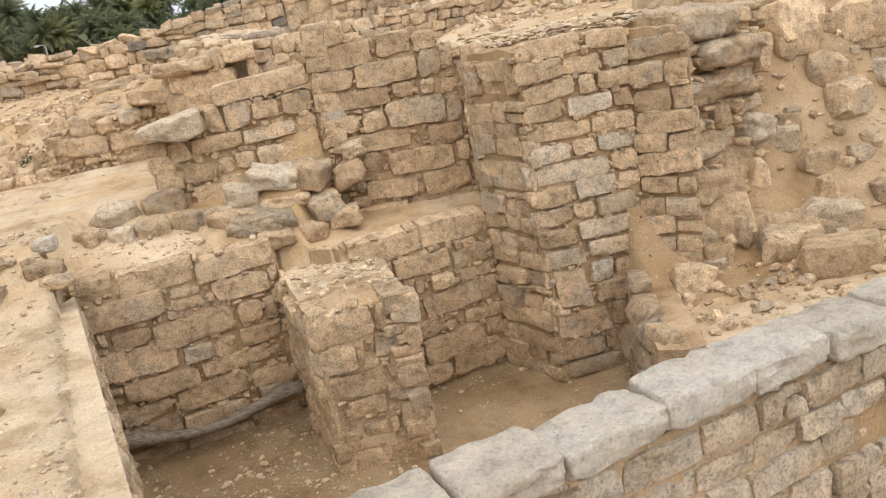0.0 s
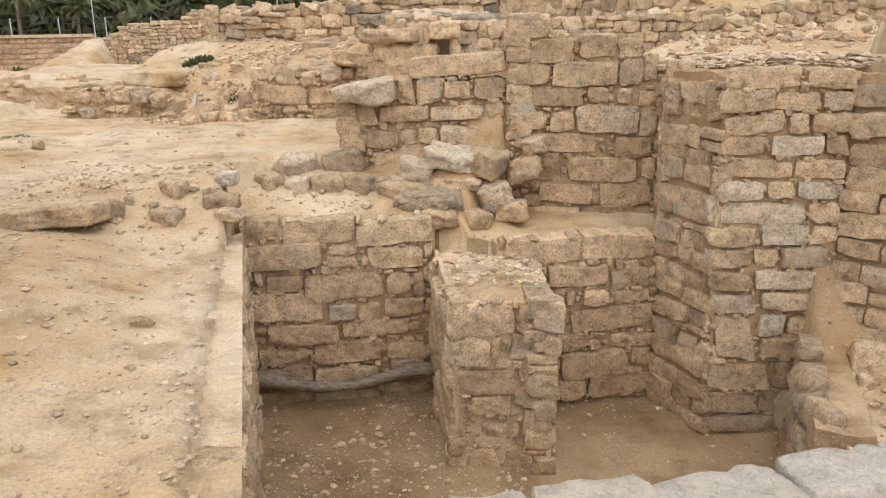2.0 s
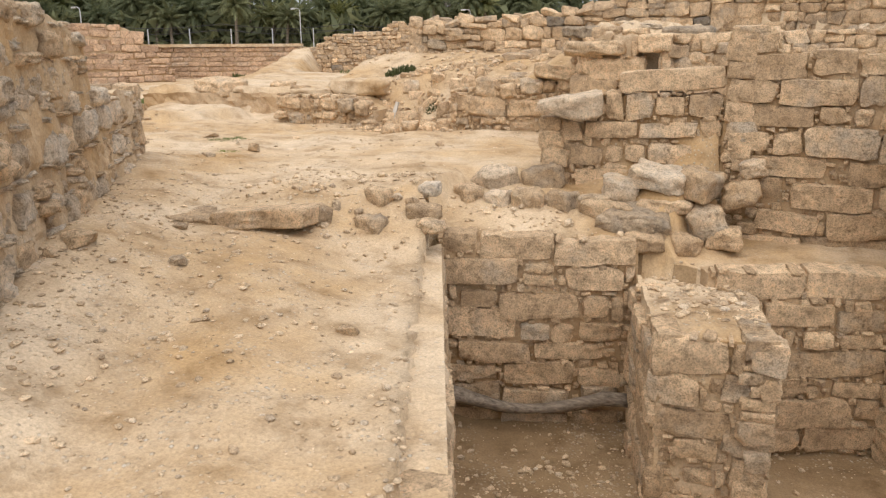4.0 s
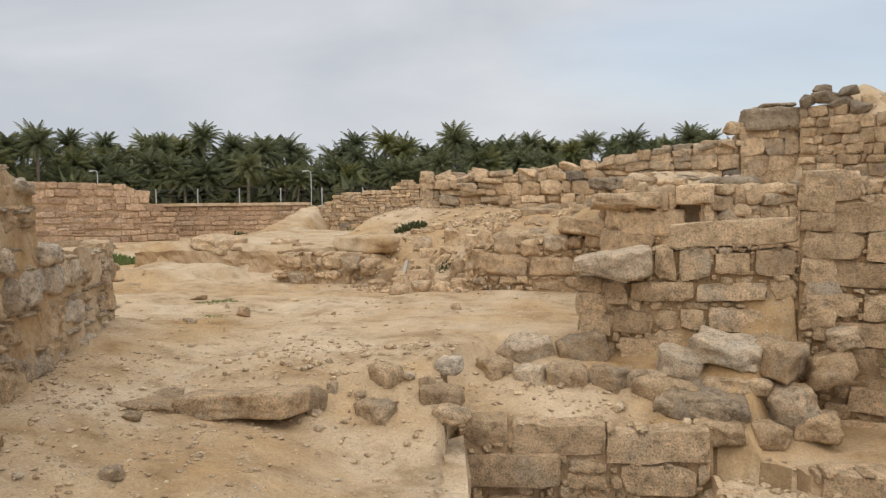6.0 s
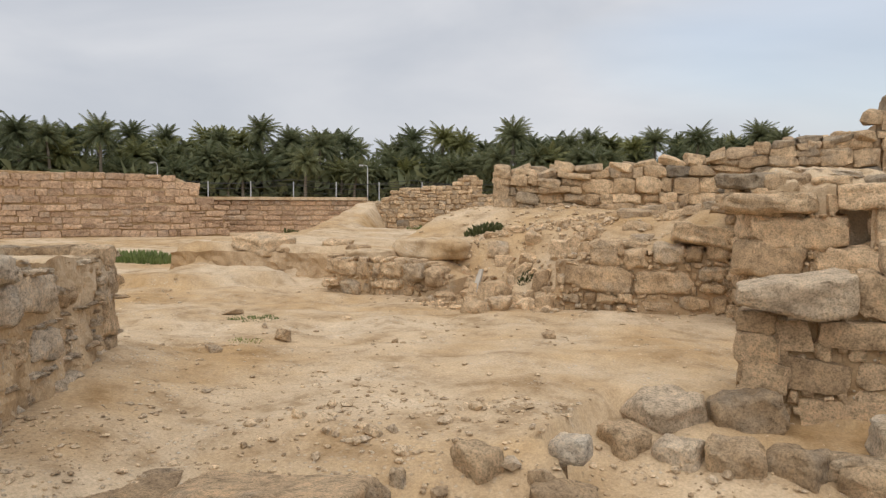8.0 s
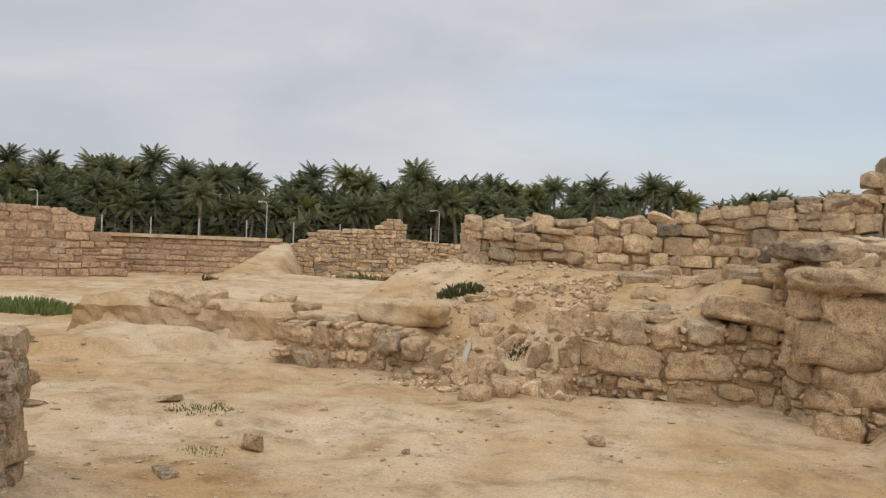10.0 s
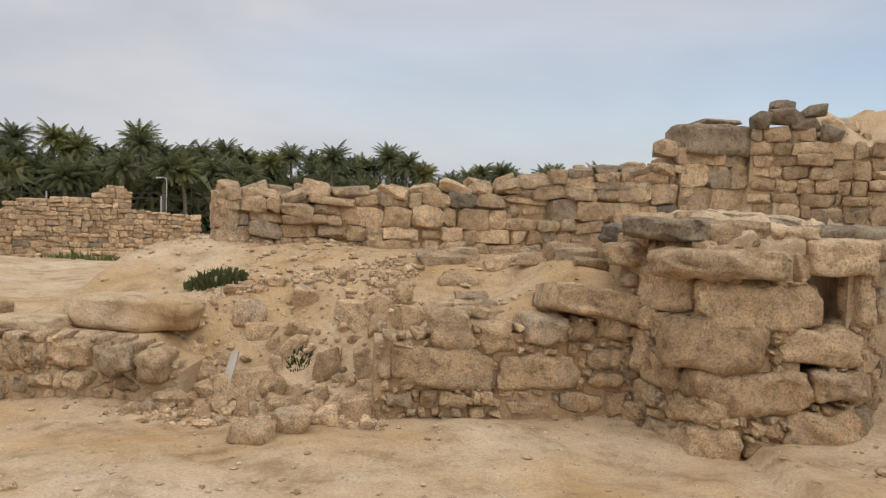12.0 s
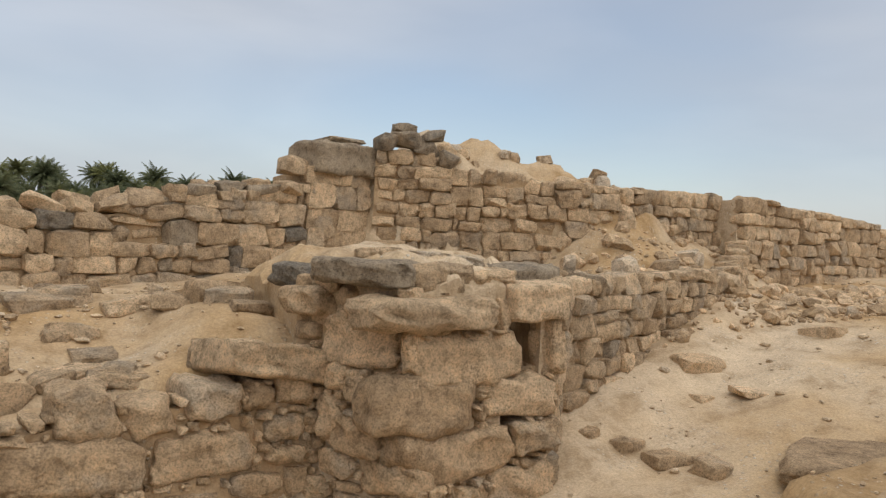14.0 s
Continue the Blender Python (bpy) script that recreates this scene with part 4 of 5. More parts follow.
# ---- wall at the west side of the plaza ----
p, q = (-3.6, 2.6), (-7.0, 7.0)
Lw = dist(p, q)
w = wall("wall_west", p, q, 0.25, steps_top((0, 1.98), (2.2, 1.88), (3.05, 1.80), (3.2, 1.74), (3.5, 1.68), (3.6, 1.3), (Lw, 1.22)), 71,
         "broken wall of weathered tan stones with a crumbling foot", 0.7, style="worn", L=(0.2, 0.46), H=(0.14, 0.24), proud=0.03, tilt=3.5, mat=M_PALE, other=M_ASHLAR, other_share=0.4, inset=0.014, amp=0.03, core_mat=M_EARTH,
         wave=0.05, chink=0.2, joint=0.012)
pack(w, (-7.0, 7.0), (-7.55, 6.55), 0.3, 1.2, 72, L=(0.2, 0.4), H=(0.16, 0.24), style="ashlar")

# ---- niche tower ----
TC, TL, TR = (-3.55, 10.67), (-3.98, 11.45), (-2.60, 10.79)
tower = earth_top("wall_niche_tower", [(-3.51, 10.76), (-2.96, 10.825), (-2.96, 11.16), (-2.70, 11.19), (-2.70, 10.86), (-2.64, 10.87), (-2.1, 11.45), (-2.2, 12.6), (-4.0, 12.6), (-3.93, 11.5)],
                  0.3, lambda x, y: 1.70 + 0.10 * math.sin(2.2 * (x + 3.9)) + 0.05 * min(1, max(0, y - 10.9)), M_EARTH, 0.06, 0.08, 0.13, 0.25)
tagged(tower, "ruined stub of wall of huge rounded blocks with a square niche", "wall", kind="structure")
set_stones(tower, TL, TC, TOWL, 0.3, 1.45, 81, style="worn", depth=0.3, small=(0.05, 0.11), tilt=2.5)
set_stones(tower, TC, TR, TOWF + [(-0.04, 0.28, 0.3, 0.6), (0.52, 0.98, 0.28, 0.45)], 0.3, 1.45, 82, style="worn", depth=0.3, small=(0.04, 0.1), tilt=2.5, void=[(0.62, 0.91, 1.17, 1.5), (0.5, 0.66, 0.76, 0.95)])
rng = random.Random(84)
for s0, s1, z0, z1, style, mat, d, back in ((-0.26, 0.48, 1.44, 1.62, "worn", M_RUBBLE, 0.42, 0.13), (0.62, 1.0, 1.49, 1.70, "block", M_ASHLAR, 0.34, 0.15),
                                            (0.90, 1.0, 1.18, 1.50, "block", M_ASHLAR, 0.3, 0.15), (0.5, 0.66, 1.42, 1.62, "boulder", M_ASHLAR, 0.3, 0.15)):
    c = Vector(TC) + Vector((0.992, 0.125)) * (s0 + s1) / 2 + Vector((-0.125, 0.992)) * back
    put_stone(tower, rng, (c.x, c.y, (z0 + z1) / 2), (0.992, 0.125), s1 - s0, d, z1 - z0, style, mat, 2.0)
# capping slabs and overhang
for x, y, z, l, d, h, a, mat in ((-3.68, 11.05, 1.72, 0.56, 0.36, 0.14, -0.6, M_DARK), (-3.36, 10.94, 1.70, 0.36, 0.3, 0.17, 0.1, M_RUBBLE), (-3.85, 11.6, 1.66, 0.34, 0.3, 0.14, -0.9, M_DARK), (-3.02, 10.98, 1.70, 0.32, 0.28, 0.12, 0.3, M_ASHLAR), (-3.86, 11.42, 1.55, 0.3, 0.3, 0.16, -1.05, M_ASHLAR),
                                 (-2.5, 11.42, 1.68, 0.6, 0.36, 0.2, 0.55, M_DARK), (-3.35, 11.6, 1.79, 0.4, 0.3, 0.08, 0.9, M_RUBBLE), (-3.05, 11.4, 1.80, 0.45, 0.3, 0.06, 0.4, M_PALE)):
    put_stone(tower, rng, (x, y, z), (math.cos(a), math.sin(a)), l, d, h, "worn", mat, 3.0, "slab")
pack(tower, TL, (-3.52, 10.75), 1.44, 1.66, 85, L=(0.12, 0.34), H=(0.1, 0.2), mat=M_ASHLAR, depth=0.3)
pack(tower, (-2.6, 10.79), (-2.12, 11.36), 0.55, 1.68, 83, L=(0.14, 0.3), H=(0.12, 0.22))

# low wall of long blocks beside it
p, q = (-5.5, 10.95), (-3.85, 11.28)
top = lin(0.98, 1.14, dist(p, q))
w = strip_core("wall_low_blocks", p, q, 0.42, top, 0.5, 0.06)
tagged(w, "low wall of long weathered limestone blocks under an earth platform", "wall", kind="structure")
set_stones(w, p, q, CB, 0.46, top, 91, style="worn", depth=0.3, tilt=2.0, small=(0.04, 0.1))
slab = put_stone(w, random.Random(5), (-4.14, 11.44, 1.20), (0.97, 0.22), 0.62, 0.55, 0.18, "block", M_RUBBLE, 1.0, "slab")
slab.rotation_euler = (radians(-8), radians(9), 0.25)
# stepped bench
BENCH = [(0.0, 0.43, 0.63, 0.84), (0.44, 0.63, 0.59, 0.82), (0.64, 0.75, 0.61, 0.81), (0.76, 1.09, 0.64, 0.84), (1.1, 1.36, 0.62, 0.83), (0.0, 0.2, 0.5, 0.62), (0.2, 0.48, 0.42, 0.62),
         (0.62, 0.8, 0.5, 0.6), (0.9, 1.06, 0.5, 0.62), (1.2, 1.4, 0.48, 0.61), (1.38, 1.6, 0.56, 0.8)]
p, q = (-8.5, 11.0), (-6.85, 11.12)
top = steps_top((0, 0.86), (1.3, 0.88), (1.66, 0.7))
w = strip_core("wall_bench", p, q, 0.42, top, 0.9, 0.04, M_EARTH)
tagged(w, "low stepped bench of rough stones capped with earth", "wall", kind="structure")
set_stones(w, p, q, BENCH, 0.42, top, 92, style="worn", depth=0.34, tilt=3.0, small=(0.05, 0.11), proud=0.03, out=0.05)
rng = random.Random(94)
for x, y, z, l, d, h, a in ((-8.15, 11.42, 0.87, 0.56, 0.4, 0.13, 0.05), (-7.48, 11.86, 0.95, 0.98, 0.5, 0.26, 0.08)):
    put_stone(w, rng, (x, y, z), (math.cos(a), math.sin(a)), l, d, h, "worn", M_EARTH, 2.0, "slab")

# ---- back walls ----
p, q = (-7.5, 13.4), (-2.83, 15.1)
Lb = dist(p, q)
back_top = steps_top((0, 1.98), (1.2, 2.02), (2.9, 2.18), (4.1, 2.42), (4.8, 2.48), (Lb, 2.48))
w = wall("wall_back", p, q, 1.38, lambda s: back_top(s) - 0.13, 101, "long dry-stone wall of irregular tan stones topped with loose round stones", 0.6, how=pack, inset=0.09, tilt=5,
         L=(0.14, 0.45), H=(0.11, 0.23), other=M_DARK, other_share=0.07)
pack(w, (-7.75, 13.95), (-7.5, 13.4), 1.38, 1.9, 106, L=(0.3, 0.5), H=(0.2, 0.28), style="ashlar")
rng = random.Random(107)
for row in (0.1, 0.36):
    s = 0.0
    while s < Lb:
        l = rng.uniform(0.16, 0.42)
        u = (Vector(q) - Vector(p)).normalized()
        c = Vector(p) + u * (s + l / 2) + Vector((-u.y, u.x)) * (row + rng.uniform(-0.04, 0.04))
        h = rng.uniform(0.11, 0.2)
        put_stone(w, rng, (c.x, c.y, back_top(s + l / 2) - 0.17 + h / 2 + rng.uniform(-0.01, 0.03)), u, l, rng.uniform(0.2, 0.3), h, "boulder" if l > 0.28 else "rubble",
                  M_DARK if rng.random() < 0.1 + 0.3 * (s > 3.6) else M_RUBBLE, 9, "cap_stone")
        s += l * rng.uniform(0.85, 1.1)
p, q = (-2.83, 15.1), (-2.06, 15.37)
w = wall("wall_back_corner", p, q, 1.6, 2.6, 102, "taller corner of squared blocks under one large dark block", 0.7, how=pack, L=(0.2, 0.45), H=(0.16, 0.3), style="ashlar")
put_stone(w, rng, (-2.46, 15.48, 2.75), (0.94, 0.33), 0.84, 0.6, 0.36, "block", M_DARK, 1.0, "block")
put_stone(w, rng, (-2.95, 15.3, 2.62), (0.9, 0.3), 0.4, 0.4, 0.24, "boulder", M_RUBBLE, 3.0)
put_stone(w, rng, (-2.4, 15.55, 2.96), (0.9, 0.3), 0.6, 0.4, 0.1, "boulder", M_DARK, 3.0)
pack(w, (-3.0, 15.6), (-2.83, 15.1), 1.6, 2.5, 108, L=(0.2, 0.4), H=(0.16, 0.28))
p, q = (-2.06, 15.25), (0.3, 14.5)
w = wall("wall_back_east", p, q, 1.6, steps_top((0, 2.85), (0.4, 2.95), (0.8, 2.72), (1.5, 2.7), (2.47, 2.6)), 103,
         "dry-stone wall of rounded stones crumbling into a rubble slope", 0.7, how=pack, L=(0.12, 0.36), H=(0.1, 0.22))
for x, y, z, l, d, h in ((-1.95, 15.3, 2.98, 0.3, 0.3, 0.22), (-1.72, 15.25, 3.02, 0.4, 0.35, 0.2), (-1.75, 15.25, 3.13, 0.28, 0.25, 0.16), (-1.5, 15.2, 2.95, 0.36, 0.3, 0.2),
                         (-1.42, 15.2, 3.08, 0.3, 0.3, 0.14), (-1.25, 15.1, 2.82, 0.3, 0.3, 0.2)):
    put_stone(w, rng, (x, y, z), (0.95, -0.3), l, d, h, "boulder", M_DARK, 8, "cap_stone")
p, q = (-2.15, 11.32), (0.95, 12.86)
wall("wall_east", p, q, lin(0.65, 1.05, 3.4), lin(1.68, 1.74, 3.4), 104, "wall of rough tan stones beside the sandy terrace", 0.6, how=pack, L=(0.12, 0.34), H=(0.1, 0.2), core_mat=M_EARTH)
p, q = (0.3, 14.5), (2.7, 14.9)
wall("wall_ridge", p, q, 2.0, lin(2.6, 2.66, 2.4), 105, "crumbling rubble crest on top of an earth bank", 0.8, how=pack, L=(0.12, 0.4), H=(0.1, 0.24), core_mat=M_EARTH)
p, q = (0.95, 12.86), (2.75, 14.5)
wall("wall_east_return", p, q, 1.15, lin(1.74, 2.05, 2.4), 109, "broken rubble face stepping up to the ridge", 0.2, how=pack, L=(0.12, 0.34), H=(0.1, 0.22), core_mat=M_EARTH)
p, q = (2.7, 14.55), (9.5, 16.35)
wall("wall_east_far", p, q, 1.35, lin(2.66, 2.36, 7), 110, "long ruined rubble wall running off into the distance", 0.9, how=pack, L=(0.16, 0.45), H=(0.13, 0.26), core_mat=M_EARTH)

# ---- far walls ----
p, q = (-25.5, 13.6), (-20.0, 20.4)
Lf = dist(p, q)
wall("wall_far_west", p, q, 0.2, steps_top((0, 2.5), (2.0, 2.35), (Lf - 1.5, 2.2), (Lf - 1.2, 2.05), (Lf, 0.8)), 111, "restored enclosure wall of small tan stones with a stepped end", 0.5,
     mat=M_BRICK, L=(0.25, 0.6), H=(0.16, 0.24), chink=0.02, split=0.1, wave=0.03, joint=0.02)
p, q = (-24.0, 20.5), (-17.9, 24.3)
Lf = dist(p, q)
w = wall("wall_far_mid", p, q, 0.2, 1.54, 112, "enclosure wall of even reddish courses with a pale earth coping", 0.5, mat=M_BRICK, L=(0.3, 0.6), H=(0.15, 0.18), chink=0.0, split=0.0, wave=0.0, joint=0.02)
bar = prism("coping", [(-24.0 + 0.05, 20.38), (-17.85, 24.22), (-18.2, 24.78), (-24.3, 20.98)], 1.5, 1.60, M_EARTH)
bar.parent = w
p, q = (-18.1, 24.15), (-13.2, 27.2)
wall("wall_far_ruin", p, q, 0.2, steps_top((0, 1.45), (0.8, 1.5), (1.2, 1.85), (2.2, 1.95), (3.2, 1.95), (3.3, 2.3), (3.9, 2.3), (4.0, 1.7), (5.3, 1.6)), 113,
     "broken far wall of small dark-topped stones with one standing stub", 0.6, how=pack, mat=M_RUBBLE, L=(0.14, 0.38), H=(0.1, 0.18), other=M_DARK, other_share=0.04)

wall("wall_far_low", (-15.2, 21.2), (-11.4, 22.5), 0.3, steps_top((0, 0.62), (1.5, 0.8), (4, 0.78)), 114, "low course of small tan stones edging a weedy hollow", 0.4, how=pack, mat=M_RUBBLE, L=(0.14, 0.36), H=(0.1, 0.18))


def earth_ramp():
    """A spoil ramp running down from the end of the enclosure wall."""
    a, b = Vector((-17.9, 24.3)), Vector((-13.6, 15.6))
    n, m = 40, 16
    u = (b - a).normalized()
    side = Vector((u.y, -u.x))
    verts, faces = [], []
    for i in range(n + 1):
        f = i / n
        for k in range(m + 1):
            c = 2 * k / m - 1
            w = 0.7 + 1.3 * f + 0.2 * noise.noise((f * 6, 3 * (c > 0), 0))
            p = a + (b - a) * f + side * c * w
            lift = (1.05 - 1.0 * f ** 0.8) * min(1.0, 1.6 * (1 - abs(c))) ** 0.8
            verts.append((p.x, p.y, float(ground_h(p.x, p.y)) - 0.1 + lift + 0.07 * noise.noise((p.x * 1.7, p.y * 1.7, 4.0))))
    for i in range(n):
        for k in range(m):
            o = i * (m + 1) + k
            faces.append((o, o + 1, o + m + 2, o + m + 1))
    me = bpy.data.meshes.new("earth_ramp")
    me.from_pydata(verts, [], faces)
    me.polygons.foreach_set("use_smooth", np.ones(len(faces), bool))
    me.materials.append(M_EARTH)
    tagged(new("earth_ramp", me), "pale trodden spoil ramp sloping down from the enclosure wall", "ramp", kind="structure")


earth_ramp()
# cut edge of the dug mound
for i, (p, q) in enumerate((((-11.6, 11.28), (-10.25, 11.78)), ((-10.25, 11.78), (-9.3, 12.2)), ((-9.3, 12.2), (-8.55, 11.62)))):
    pick_rng = random.Random(130 + i)
    wall("wall_mound_%d" % (i + 1), p, q, 0.30, 0.84, 120 + i, "crumbling cut edge of ochre earth with a few embedded stones", 0.6, core_mat=M_CORE, how=pack, L=(0.12, 0.3), H=(0.08, 0.16),
         inset=-0.02, amp=0.07, proud=0.03, tilt=8, keep=lambda a, b: pick_rng.random() < 0.12)


# ---- palms ----
def palm_parts(seed, height):
    rng = random.Random(seed)
    bm = bmesh.new()
    rings, seg = 9, 8
    bend = rng.uniform(0.2, 0.9)
    prev = None
    for i in range(rings + 1):
        f = i / rings
        r = 0.24 * (1 - 0.5 * f) + (0.12 if i == 0 else 0.0) + 0.015 * (i % 2)
        ring = [bm.verts.new((bend * f * f + r * math.cos(a), r * math.sin(a), height * f)) for a in (math.tau * k / seg for k in range(seg))]
        if prev:
            for k in range(seg):
                bm.faces.new((prev[k], prev[(k + 1) % seg], ring[(k + 1) % seg], ring[k]))
        prev = ring
    bm.faces.new(prev)
    trunk = bpy.data.meshes.new("trunk")
    bm.to_mesh(trunk)
    bm.free()
    trunk.materials.append(M_TRUNK)
    verts, faces = [], []
    fronds = 38
    for k in range(fronds):
        a = k * 2.399 + rng.uniform(-0.2, 0.2)
        lift = 1.45 - 2.0 * (k / fronds) + rng.uniform(-0.15, 0.15)
        ln = rng.uniform(2.0, 3.0)
        pts, pos, pitch = [], Vector((bend, 0, height)), lift
        n = 9
        for i in range(n + 1):
            pts.append(pos.copy())
            pos = pos + Vector((math.cos(a) * math.cos(pitch), math.sin(a) * math.cos(pitch), math.sin(pitch))) * (ln / n)
            pitch -= rng.uniform(0.06, 0.16)
        side = Vector((-math.sin(a), math.cos(a), 0))
        for i in range(n):
            b0 = len(verts)
            w = 0.035
            verts += [pts[i] - side * w, pts[i] + side * w, pts[i + 1] + side * w, pts[i + 1] - side * w]
            faces.append((b0, b0 + 1, b0 + 2, b0 + 3))
        for i in range(1, 3 * n):
            f = i / 3
            j = min(int(f), n - 1)
            c = pts[j].lerp(pts[j + 1], f - j)
            way = (pts[j + 1] - pts[j]).normalized()
            wl = 0.6 * math.sin(math.pi * min(1, 0.18 + 0.82 * f / n)) + 0.12
            for sg in (-1, 1):
                tip = c + (side * sg * 0.75 + way * 0.55 + Vector((0, 0, -0.45 - rng.uniform(0, 0.25)))).normalized() * wl
                b0 = len(verts)
                verts += [c - way * 0.05, c + way * 0.05, tip]
                faces.append((b0, b0 + 1, b0 + 2))
    crown = bpy.data.meshes.new("crown")
    crown.from_pydata([tuple(v) for v in verts], [], faces)
    crown.materials.append(M_FROND)
    return trunk, crown


def palm_tree(seed, height):
    trunk, crown = palm_parts(seed, height)
    root = new("palm_tree")
    tagged(root, "tall coconut palm with drooping dark green fronds in a grove", "palm tree", "palm grove")
    for nm, me in (("trunk", trunk), ("crown", crown)):
        ob = new(nm, me)
        ob.parent = root
    return root


def grove():
    rng = random.Random(5)
    kinds = [palm_tree(k, h) for k, h in enumerate((9.7, 9.3, 8.9, 8.4, 7.8, 9.0, 6.4, 5.2))]
    crowns = [(np.array([v.co for v in k.children[1].data.vertices]), [list(f.vertices) for f in k.children[1].data.polygons]) for k in kinds]
    used = set()
    verts, faces, base = [], [], 0
    for row in range(7):
        a = -78.0 + row * 0.7
        while a < 16.0:
            rad = 104 + 8 * row + rng.uniform(-4, 4)
            # the grove draws away towards the north-east
            rad *= 1.0 + 0.2 * float(smooth(-27.0, 5.0, a))
            th = radians(a)
            x, y = -3 + rad * math.sin(th), 5 + rad * math.cos(th)
            i = rng.randrange(6, 8) if rng.random() < (0.85, 0.5, 0.2, 0, 0, 0, 0)[row] else rng.randrange(6)
            k = rng.uniform(0.92, 1.07) * (1.15 - 0.03 * float(smooth(-25.0, 2.0, a)))
            turn = rng.uniform(0, 6.28)
            if row < 3:
                m = Matrix.LocRotScale((x, y, -1.1), Euler((0, 0, turn)), (k, k, k))
                if i not in used:
                    used.add(i)
                    kinds[i].matrix_basis = m
                else:
                    o = copy_thing(kinds[i], m)
                    o.scale = (k, k, k)
            else:
                v, f = crowns[i]
                c, s = math.cos(turn), math.sin(turn)
                verts.append(np.stack([v[:, 0] * c - v[:, 1] * s, v[:, 0] * s + v[:, 1] * c, v[:, 2]], -1) * k + (x, y, -1.1))
                faces += [[j + base for j in g] for g in f]
                base += len(v)
            a += rng.uniform(0.65, 1.15) * (100 / rad) ** 0.5
    me = bpy.data.meshes.new("palm_crowns")
    me.from_pydata(np.concatenate(verts).tolist(), [], faces)
    me.materials.append(M_FROND)
    tagged(new("palm_crowns", me), "crowded crowns of the palms deeper in the grove", "palm trees", kind="stuff")


grove()


def thicket():
    """The dark undergrowth between the trunks."""
    rng = np.random.default_rng(9)
    n = 130000
    a = np.radians(rng.uniform(-82, 24, n))
    rad = rng.uniform(101, 140, n) * (1.0 + 0.2 * smooth(-27.0, 5.0, np.degrees(a)))
    x, y = -3 + rad * np.sin(a), 5 + rad * np.cos(a)
    z = -1.0 + 6.2 * rng.random(n) ** 1.3
    c = np.stack([x, y, z], -1)
    d1, d2 = rng.normal(0, 0.5, (n, 3)), rng.normal(0, 0.5, (n, 3))
    v = np.stack([c - d1, c + d2, c + d1 * 1.2 - d2 * 0.4], 1).reshape(-1, 3)
    me = bpy.data.meshes.new("undergrowth")
    me.from_pydata(v.tolist(), [], np.arange(3 * n).reshape(-1, 3).tolist())
    me.materials.append(M_FROND)
    tagged(new("undergrowth", me), "dense dark green undergrowth between the palm trunks", "undergrowth", kind="stuff")


thicket()


# ---- loose stones ----
# x, y, height of the ground, width, height
ROCKS_BAY = [
    (-4.22, 6.1, 0.25, 0.15, 0.19), (-3.94, 6.52, 0.36, 0.2, 0.16), (-4.21, 6.32, 0.31, 0.07, 0.11), (-3.85, 6.24, 0.22, 0.23, 0.13), (-3.52, 6.48, 0.31, 0.26, 0.11),
    (-3.6, 6.75, 0.44, 0.17, 0.1), (-3.63, 7.54, 0.26, 0.26, 0.15), (-3.35, 7.56, 0.24, 0.25, 0.13), (-3.07, 7.58, 0.23, 0.28, 0.17), (-2.8, 7.66, 0.22, 0.3, 0.17),
    (-2.41, 7.71, 0.16, 0.44, 0.18), (-2.15, 8.07, 0.26, 0.31, 0.2), (-3.52, 7.88, 0.31, 0.43, 0.22), (-3.12, 8.05, 0.34, 0.38, 0.23), (-2.13, 7.64, 0.1, 0.59, 0.22),
    (-3.38, 6.34, 0.24, 0.21, 0.08),
]
ROCKS_SLOPE = [
    (2.01, 8.05, 1.06, 0.7, 0.27), (2.14, 7.93, 0.84, 0.56, 0.29), (1.92, 7.8, 0.68, 0.63, 0.18), (2.26, 7.75, 0.54, 0.37, 0.29), (2.75, 7.89, 0.76, 0.74, 0.41),
    (3.24, 7.84, 0.63, 0.44, 0.34), (1.79, 7.51, 0.22, 0.61, 0.25), (1.69, 7.34, -0.05, 0.55, 0.3), (1.68, 7.1, -0.38, 0.68, 0.32), (1.35, 6.66, -0.72, 0.37, 0.23),
    (2.88, 7.69, 0.42, 0.33, 0.27), (2.99, 7.55, 0.2, 0.38, 0.3), (2.31, 7.09, -0.38, 0.28, 0.23), (2.62, 7.19, -0.27, 0.21, 0.23), (2.1, 7.27, -0.15, 0.2, 0.23),
    (2.03, 6.73, -0.62, 0.26, 0.19), (2.28, 6.2, -0.58, 0.58, 0.25), (1.6, 6.9, -0.58, 0.24, 0.17),
]
ROCKS_FALL = [
    (-5.76, 11.83, 0.92, 0.42, 0.26), (-5.38, 11.53, 0.98, 0.25, 0.18), (-6.25, 12.02, 1.03, 0.27, 0.23), (-6.31, 11.76, 0.68, 0.34, 0.23), (-6.0, 11.6, 0.56, 0.25, 0.29),
    (-6.47, 11.27, 0.45, 0.46, 0.26), (-5.91, 10.49, 0.47, 0.3, 0.16), (-5.75, 10.72, 0.45, 0.17, 0.15), (-7.3, 11.73, 0.58, 0.39, 0.3), (-7.03, 11.72, 0.73, 0.31, 0.21),
    (-6.89, 11.57, 0.49, 0.22, 0.23), (-6.64, 11.89, 0.94, 0.31, 0.25), (-6.24, 11.87, 0.84, 0.29, 0.16), (-5.63, 11.53, 0.61, 0.27, 0.15), (-5.61, 10.91, 0.46, 0.27, 0.17),
    (-6.08, 10.29, 0.45, 0.28, 0.15),
]
